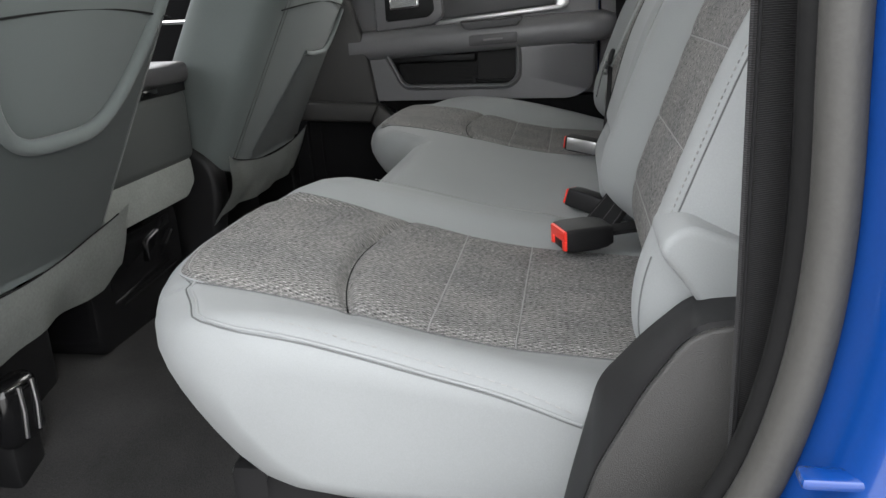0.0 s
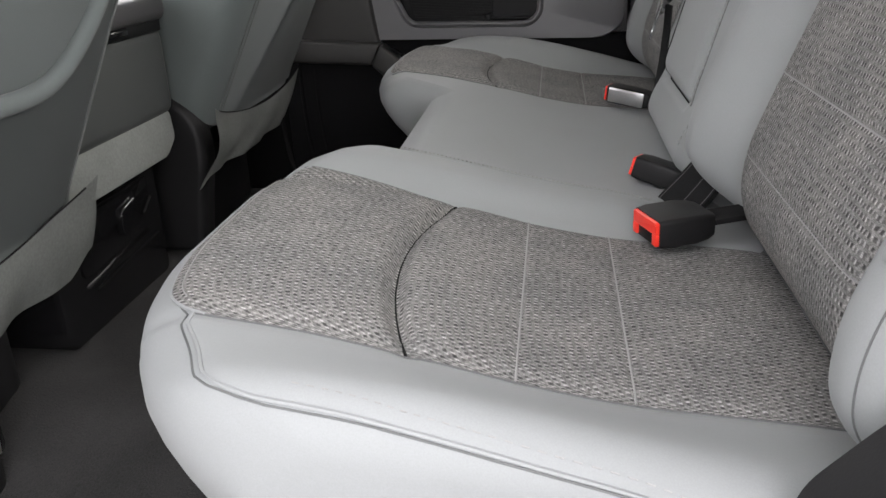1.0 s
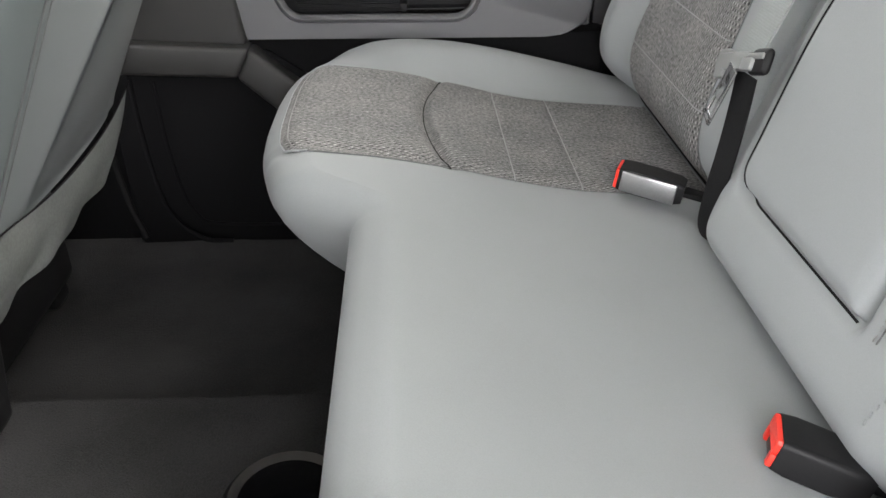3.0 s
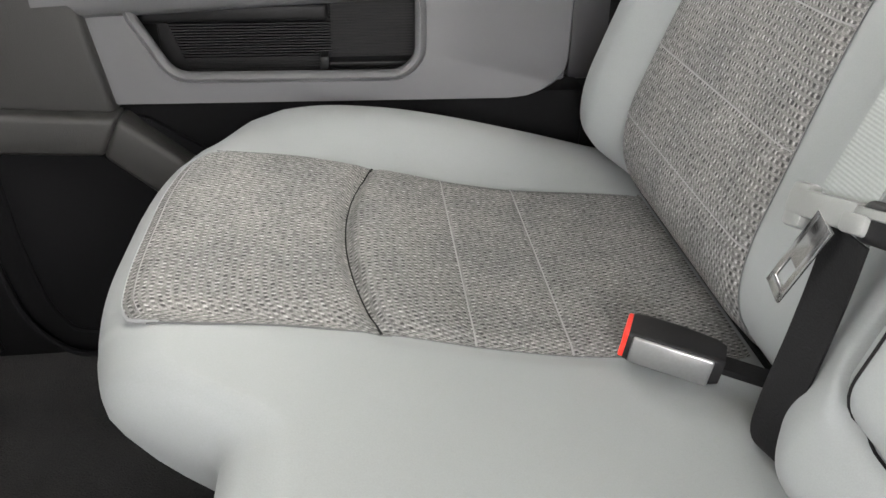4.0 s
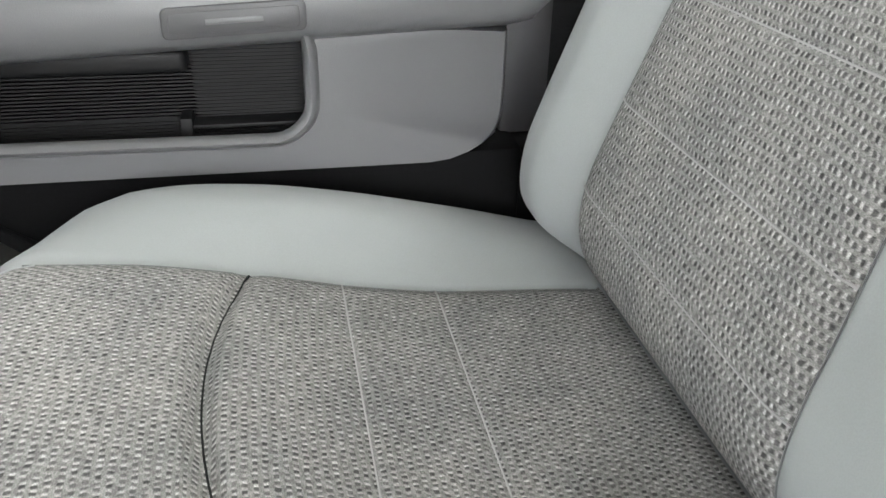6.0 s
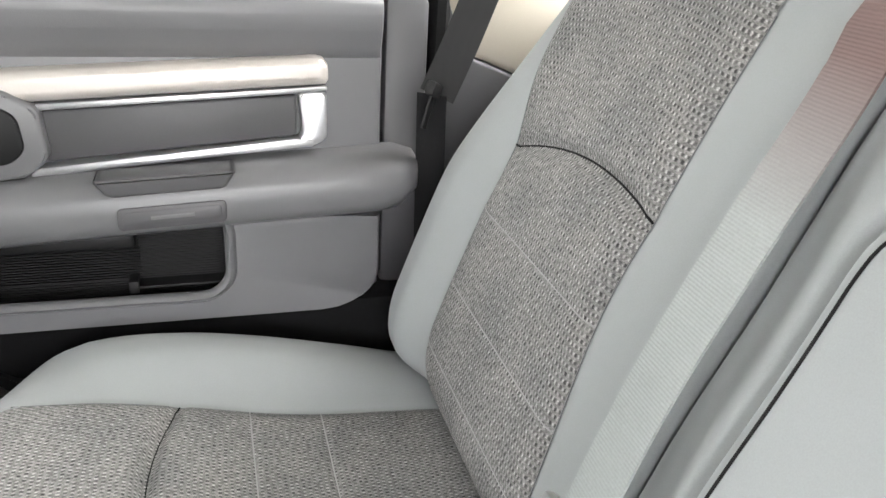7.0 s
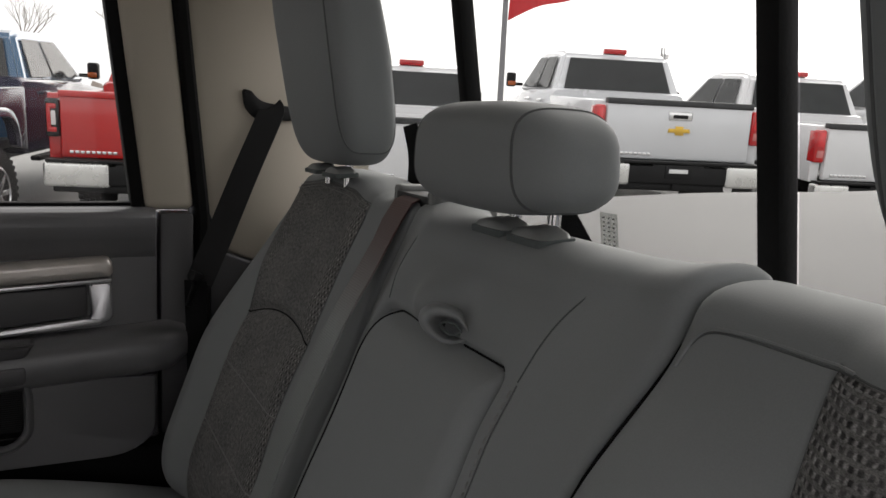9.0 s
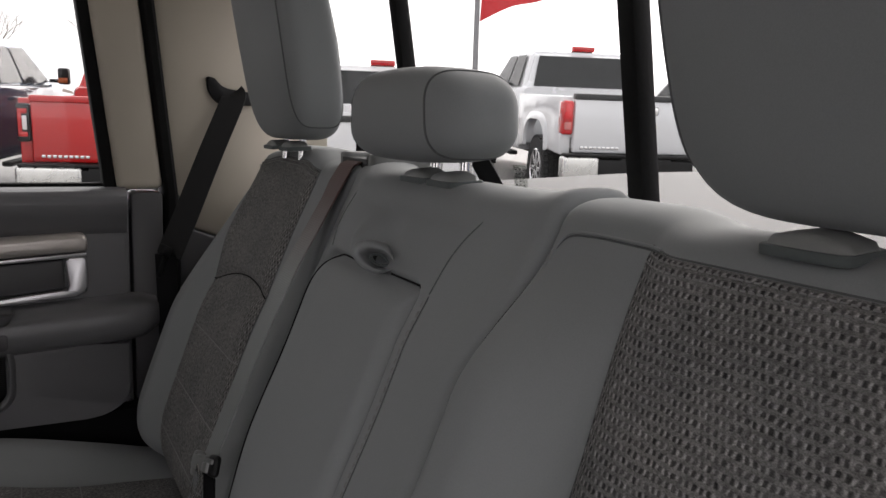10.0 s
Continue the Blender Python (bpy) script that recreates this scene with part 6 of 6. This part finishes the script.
def pickup(label, at, heading, mat, side_mat, lift=0.0, emblem="", lettering=True, mirror=True, zoff=0.0, bed=0.0, lamps="red", bumper=None, cap=None, inner=0.56):
    """A crew-cab pickup seen from behind; local y is forwards, origin under the rear bumper."""
    t = thing("pickup_truck", label, "pickup truck", group="parked pickups")
    W, L = 0.98, 5.85
    R = 0.40 + 0.25 * lift
    B = 0.58 + lift                                    # underside of the body
    top = B + 0.72                                     # bed rail
    # bed sides with wheel arches
    for s in (-1, 1):
        pts = [(0.16, B + 0.06), (0.16, top), (2.02, top), (2.02, B)]
        arch = [(1.25 + 0.52 * math.copysign(abs(math.cos(a)) ** 0.6, math.cos(a)), B - 0.06 + 0.50 * math.sin(a) ** 0.6) for a in np.linspace(0.12, math.pi - 0.12, 18)]
        poly = pts + [(p[0], max(B, p[1])) for p in arch]
        bm = prism(poly, min(s * (W - 0.12), s * W), max(s * (W - 0.12), s * W), "x", 0.018, 3)
        part("bed_side", bm, side_mat, t)
        fl = [[(s * (W + 0.0 + d), 1.25 + (0.50 + q) * math.copysign(abs(math.cos(a)) ** 0.6, math.cos(a)), B - 0.06 + (0.48 + q) * math.sin(a) ** 0.6) for d, q in ((0.0, 0.09), (0.025, 0.05), (0.03, 0.0), (-0.01, -0.01))] for a in np.linspace(0.1, math.pi - 0.1, 28)]
        part("wheel_flare", loft(fl, closed=False, caps=False), side_mat, t)
    part("bed_floor", box_bm(-W + 0.10, W - 0.10, 0.2, 2.02, B + 0.05, B + 0.14, 0.01), M_BLACK, t)
    part("bed_front", box_bm(-W + 0.10, W - 0.10, 1.98, 2.05, B + 0.1, top - 0.01, 0.01), mat, t)
    tg = part("tailgate", join_bm(box_bm(-W + 0.135, W - 0.135, 0.10, 0.18, B + 0.09, top + 0.005, 0.02, 3)), mat, t)
    part("tailgate_cap", box_bm(-W + 0.132, W - 0.132, 0.078, 0.20, top - 0.035, top + 0.032, 0.014, 3), cap or M_CAP, tg, "dark tailgate cap" if cap is None else "")
    part("tailgate_handle", join_bm(box_bm(-0.14, 0.14, 0.085, 0.11, top - 0.19, top - 0.09, 0.02, 3)), M_CHROME, tg, "chrome tailgate handle")
    part("handle_recess", box_bm(-0.085, 0.085, 0.078, 0.09, top - 0.165, top - 0.125, 0.01), M_BLACK, tg)
    if emblem == "bow":
        part("emblem", xform(prism([(-0.13, -0.022), (-0.05, -0.022), (-0.04, -0.05), (0.06, -0.05), (0.05, -0.022), (0.13, -0.022), (0.12, 0.022), (0.04, 0.022), (0.05, 0.05), (-0.05, 0.05), (-0.04, 0.022), (-0.12, 0.022)], 0.085, 0.103, "y", 0.004), Matrix.Translation((0, 0, top - 0.30))), M_GOLD, tg, "plain gold emblem")
    elif emblem == "block":
        for k in range(3):
            part("emblem", box_bm(-0.20 + 0.14 * k, -0.08 + 0.14 * k, 0.088, 0.104, top - 0.36, top - 0.28, 0.008), M_CHROME, tg, "plain chrome emblem block")
    if lettering:
        for k in range(9):
            x = -W + 0.22 + 0.052 * k
            part("lettering_bar", box_bm(x, x + 0.038, 0.090, 0.102, B + 0.135, B + 0.165, 0.003), M_CHROME, tg)
    for s in (-1, 1):
        x0, x1 = sorted((s * (W - 0.125), s * (W + 0.006)))
        lamp = part("tail_lamp", box_bm(x0, x1, 0.092, 0.27, top - 0.43, top - 0.05, 0.03, 3), M_LAMP if lamps == "red" else M_GLOSS, t, "red tail lamp")
        if lamps == "red":
            part("lamp_lens", box_bm(x0 + 0.022, x1 - 0.022, 0.087, 0.10, top - 0.375, top - 0.285, 0.012, 3), M_LAMPP, lamp, "pale lower lamp lens")
            part("lamp_glow", prism(round_poly([(x0 + 0.025, top - 0.25), (x1 - 0.025, top - 0.25), (x1 - 0.035, top - 0.085), (x0 + 0.035, top - 0.085)], 0.02), 0.087, 0.10, "y", 0.005), M_LAMPB, lamp)
            for zz in (top - 0.275, top - 0.165):
                part("lamp_rib", box_bm(x0 + 0.012, x1 - 0.012, 0.088, 0.098, zz, zz + 0.006, 0.002), M_REDP, lamp)
        else:
            part("lamp_lens", join_bm(box_bm(x0 + 0.020, x0 + 0.060, 0.084, 0.10, top - 0.38, top - 0.10, 0.01), box_bm(x0 + 0.020, x1 - 0.02, 0.084, 0.10, top - 0.15, top - 0.10, 0.01), box_bm(x0 + 0.020, x1 - 0.02, 0.084, 0.10, top - 0.38, top - 0.33, 0.01)), M_LAMP, lamp, "red lamp surround")
            part("lamp_lens", box_bm(x0 + 0.062, x1 - 0.025, 0.082, 0.10, top - 0.31, top - 0.17, 0.01), M_LAMPW, lamp, "clear lamp lens")
    bp = part("rear_bumper", join_bm(box_bm(-W - 0.01, -inner, -0.03, 0.14, B - 0.19, B + 0.055, 0.035, 4), box_bm(inner, W + 0.01, -0.03, 0.14, B - 0.19, B + 0.055, 0.035, 4)), bumper or M_BUMP, t, "rear bumper")
    part("bumper_centre", join_bm(box_bm(-inner - 0.02, inner + 0.02, -0.015, 0.14, B - 0.17, B + 0.03, 0.02, 3), box_bm(-W + 0.06, W - 0.06, 0.03, 0.14, B - 0.25, B - 0.16, 0.02)), M_BLACK, bp, "black bumper centre")
    part("bumper_step", box_bm(-W + 0.02, W - 0.02, -0.03, 0.14, B + 0.055, B + 0.085, 0.01), M_BLACK, bp, "black bumper step pad")
    part("plate_panel", box_bm(-0.30, 0.30, -0.012, 0.02, B - 0.12, B + 0.05, 0.01), M_BLACK, bp)
    pl = part("plate", box_bm(-0.155, 0.155, -0.022, -0.010, B - 0.10, B + 0.045, 0.004), M_BLACK, bp, "black dealer plate")
    part("plate_bar", box_bm(-0.11, 0.11, -0.026, -0.020, B - 0.045, B + 0.0, 0.003), M_WHITEP, pl)
    part("hitch", join_bm(box_bm(-0.05, 0.05, 0.0, 0.3, B - 0.24, B - 0.15, 0.01), box_bm(-0.5, 0.5, 0.12, 0.20, B - 0.26, B - 0.18, 0.02)), M_BLACK, t, "black hitch")
    part("exhaust", tube([(0.62, 0.02, B - 0.20), (0.62, 0.5, B - 0.18)], 0.055, 16), M_CHROME, t, "chrome exhaust tip")
    part("chassis", join_bm(box_bm(-0.5, 0.5, 0.3, 5.2, B - 0.18, B + 0.02, 0.03), tube([(-0.8, 1.25, R), (0.8, 1.25, R)], 0.07, 12)), M_BLACK, t, "dark chassis")
    # cab
    secs = []
    for y, zt, w in ((2.08, top + 0.08, 0.94), (2.12, top + 0.10, 0.96), (4.10, top + 0.06, 0.96), (4.15, top + 0.02, 0.96), (5.55, top - 0.10, 0.92), (5.80, top - 0.22, 0.85)):
        secs.append([(x, y, z) for x, z in body_section(w, B - 0.05, zt, y)])
    part("cab_body", loft(secs), side_mat, t)
    roofz = top + 0.62
    gh = []
    for y, z in ((2.14, top + 0.03), (2.34, roofz - 0.05), (2.50, roofz), (3.35, roofz + 0.01), (3.62, roofz - 0.05), (4.35, top + 0.02)):
        gh.append((y, z))
    def green(w0, w1, off):
        bm = bmesh.new()
        lo, hi = [], []
        for y, z in gh:
            k = (z - top) / 0.62
            w = w0 + (w1 - w0) * max(0, min(1, k))
            lo.append(bm.verts.new((-w, y, z + off)))
            hi.append(bm.verts.new((w, y, z + off)))
        n = len(gh)
        bm.faces.new(lo[::-1]); bm.faces.new(hi)
        for i in range(n):
            bm.faces.new((lo[i], lo[(i + 1) % n], hi[(i + 1) % n], hi[i]))
        bmesh.ops.recalc_face_normals(bm, faces=bm.faces)
        bmesh.ops.bevel(bm, geom=bm.edges[:], offset=0.05, segments=3, affect="EDGES")
        return bm
    cab = part("cab_roof", green(0.93, 0.74, 0.0), mat, t)
    # rear glass and side glass, set proud of the cab
    def quad(pts, th=0.006):
        bm = bmesh.new()
        v = [bm.verts.new(p) for p in pts]
        f = bm.faces.new(v)
        bmesh.ops.solidify(bm, geom=[f], thickness=th)
        return bm
    part("rear_glass", quad([(-0.76, 2.146, top + 0.10), (0.76, 2.146, top + 0.10), (0.66, 2.295, roofz - 0.10), (-0.66, 2.295, roofz - 0.10)]), M_GLASSD, cab, "dark tinted rear glass")
    for s in (-1, 1):
        for (y0, y1, y2, y3) in ((2.36, 3.02, 2.98, 2.48), (3.08, 4.02, 3.50, 3.04)):
            pts = [(s * 0.927, y0, top + 0.10), (s * 0.922, y1, top + 0.10), (s * 0.782, y2, roofz - 0.09), (s * 0.782, y3, roofz - 0.09)]
            part("side_glass", quad([(p[0] + s * 0.006, p[1], p[2]) for p in pts]), M_GLASSD, cab, "tinted side glass")
        for yh in (2.52, 3.30):
            part("door_handle", box_bm(min(s * 0.96, s * 1.0), max(s * 0.96, s * 1.0), yh, yh + 0.22, top - 0.10, top - 0.06, 0.01), side_mat if not emblem else M_CHROME, t)
        if mirror:
            part("wing_mirror", join_bm(box_bm(min(s * 1.06, s * 1.20), max(s * 1.06, s * 1.20), 3.92, 4.05, top + 0.08, top + 0.30, 0.03, 3), box_bm(min(s * 0.94, s * 1.10), max(s * 0.94, s * 1.10), 3.96, 4.02, top + 0.10, top + 0.15, 0.01)), M_BLACK, t, "black wing mirror")
            part("mirror_lens", box_bm(min(s * 1.07, s * 1.19), max(s * 1.07, s * 1.19), 3.905, 3.925, top + 0.10, top + 0.17, 0.008), M_AMBER, t, "amber mirror lamp")
        part("side_step", box_bm(min(s * 0.92, s * 1.04), max(s * 0.92, s * 1.04), 2.2, 4.1, B - 0.14, B - 0.08, 0.02), M_BLACK, t, "black side step")
    part("brake_light", box_bm(-0.16, 0.16, 2.37, 2.46, roofz - 0.02, roofz + 0.05, 0.01), M_LAMP, cab, "red third brake light")
    for s in (-1, 1):
        for y in (1.25, 4.85):
            wheel(t, s * (W - 0.14), y, R, s)
    for o in t.children:                                # long beds push the cab forwards
        k = o.name.split(".")[0]
        if bed and k in ("cab_body", "cab_roof", "wing_mirror", "mirror_lens", "side_step", "door_handle", "bed_front"):
            for ch in (o, *o.children):
                for v in ch.data.vertices:
                    v.co.y += bed
        if bed and k in ("bed_side", "bed_floor", "chassis"):
            for v in o.data.vertices:
                v.co.y += bed if v.co.y > 1.9 else 0.0
        if bed and k == "wheel" and o.data.vertices[0].co.y > 3:
            for ch in (o, *o.children):
                for v in ch.data.vertices:
                    v.co.y += bed
    h = Vector((*heading, 0)).normalized()
    gz = ground_z(*at)
    t.matrix_world = Matrix.Translation((at[0], at[1], gz + zoff)) @ Matrix.Rotation(math.atan2(-h.x, h.y), 4, "Z") @ Matrix.Rotation(math.atan(0.055), 4, "X")
    return t


HD = (0.34, 0.94)
pickup("silver-white pickup truck with gold emblem and black plate", (6.20, 7.45), HD, M_SILVERP, M_SILVERP, 0.04, "bow", bed=0.15, zoff=-0.07)
pickup("white pickup truck parked on the lot", (8.76, 6.62), HD, M_WHITEPT, M_WHITEPT, 0.04, "", True)
pickup("white pickup truck with red third brake light", (3.40, 8.15), HD, M_WHITEPT, M_WHITEPT, 0.0, "", True, zoff=-0.16)
pickup("red pickup truck with chrome bumper", (0.80, 9.15), HD, M_REDP, M_REDP, 0.05, "block", zoff=0.06, lamps="framed", bed=-0.28, cap=M_REDP, inner=0.36)
pickup("steel-blue and purple lifted pickup truck with large tyres", (-1.88, 9.45), HD, M_BLUEP, M_PURP, 0.30, "", True, bumper=M_BLUEP, cap=M_BLUEP, inner=0.36)
pickup("white pickup truck at the end of the row", (11.3, 5.8), HD, M_WHITEPT, M_WHITEPT, 0.0)

# flagpole with a red flag
fp = thing("flagpole", "grey steel flagpole with a red flag", "flagpole", at=(17.6, 30.7, ground_z(17.6, 30.7)))
part("pole", loft([[(r * math.cos(2 * math.pi * k / 16), r * math.sin(2 * math.pi * k / 16), z) for k in range(16)] for r, z in ((0.14, -0.3), (0.12, 5), (0.09, 14), (0.08, 16))]), surface("grey_steel", (0.22, 0.22, 0.23), 0.5, 0.4, bump=0.05), fp)
part("flag", sheet(lambda u, v: (0.15 + 4.6 * u, -0.25 * math.sin(7 * u + v), 4.85 + 2.6 * v + 1.9 * u * (1 - 0.35 * v) + 0.15 * math.sin(6 * u)), 30, 14), surface("red_flag_cloth", (0.55, 0.03, 0.035), 0.8, bump=0.1), fp, "waving red flag")
# radio mast
mast = thing("radio_mast", "distant grey lattice radio mast", "mast", at=(80, 91, ground_z(80, 91)))
mb_ = bmesh.new()
for (dx, dy) in ((-0.6, -0.4), (0.6, -0.4), (0, 0.6)):
    join_bm(mb_, tube([(dx, dy, 0), (dx * 0.4, dy * 0.4, 12.5)], 0.09, 6))
for k in range(11):
    z = k * 1.0
    join_bm(mb_, tube([(-0.6, -0.4, z), (0.6, -0.4, z + 1)], 0.06, 5), tube([(0.6, -0.4, z), (0, 0.6, z + 1)], 0.06, 5))
M_MAST = surface("hazy_grey_steel", (0.30, 0.30, 0.31), 0.6, bump=0)
part("lattice", mb_, M_MAST, mast)
for z in (8.0, 9.6, 11.2):
    pb = bmesh.new()
    for a in range(5):
        box_bm(-0.50 + 0.25 * a, -0.40 + 0.25 * a, -0.70, -0.58, z - 0.35, z + 0.35, 0.02, bm=pb)
    part("antenna_panel", pb, M_MAST, mast)


def bare_tree(at, H, seed):
    """A bare winter tree: tapered trunk and repeatedly forked limbs."""
    rng = random.Random(seed)
    t = thing("bare_tree", "bare leafless tree beyond the parked trucks", "tree", group="bare trees", at=(at[0], at[1], ground_z(*at)))
    limbs, twigs = bmesh.new(), bmesh.new()

    def grow(p, d, l, r, depth, bm):
        q = p + d * l
        join_bm(bm, tube([p, p + d * l * 0.5 + Vector((rng.uniform(-1, 1), rng.uniform(-1, 1), 0)) * l * 0.05, q], r, 5))
        if depth == 0:
            return
        for _ in range(3 if depth > 1 else 2):
            nd = (d + Vector((rng.uniform(-1, 1), rng.uniform(-1, 1), rng.uniform(-0.1, 0.6))) * 0.65).normalized()
            grow(q, nd, l * rng.uniform(0.62, 0.8), r * 0.62, depth - 1, twigs)
    grow(Vector((0, 0, -0.2)), Vector((0, 0, 1)), H * 0.32, H * 0.008, 4, limbs)
    mt = surface("grey_bark", (0.16, 0.13, 0.11), 0.9, grain=40, bump=0.5)
    part("trunk", limbs, mt, t)
    part("crown", twigs, mt, t)


bare_tree((4.0, 44.0), 6.0, 3)
bare_tree((-1.5, 48.0), 6.5, 5)
bare_tree((44, 29.0), 9.0, 8)
bare_tree((50, 35.0), 8.0, 11)
# distant wood along the horizon
def wood_bm():
    rng = random.Random(4)
    bm = bmesh.new()
    vs, fs = [], []
    for k in range(2600):
        a = rng.uniform(-0.5, 1.3)
        d = rng.uniform(110, 150)
        x, y = d * math.sin(a), d * math.cos(a)
        h = (3.2 + 1.6 * noise.noise((a * 6, 0, 0))) * rng.uniform(0.4, 1.0)
        z = ground_z(x, y) + h * rng.random()
        s = rng.uniform(0.5, 1.3)
        i = len(vs)
        vs += [(x + rng.uniform(-s, s), y + rng.uniform(-s, s), z + rng.uniform(-s, s)) for _ in range(4)]
        fs += [(i, i + 1, i + 2), (i, i + 2, i + 3), (i, i + 3, i + 1), (i + 1, i + 3, i + 2)]
    me = bpy.data.meshes.new("wood")
    me.from_pydata(vs, [], fs)
    me.materials.append(surface("winter_wood", (0.20, 0.17, 0.15), 0.95, grain=1, bump=0, var=0.3, stain=0.2))
    return me


tagged(new("distant_wood", wood_bm()), "hazy leafless wood along the horizon", "trees", kind="stuff")
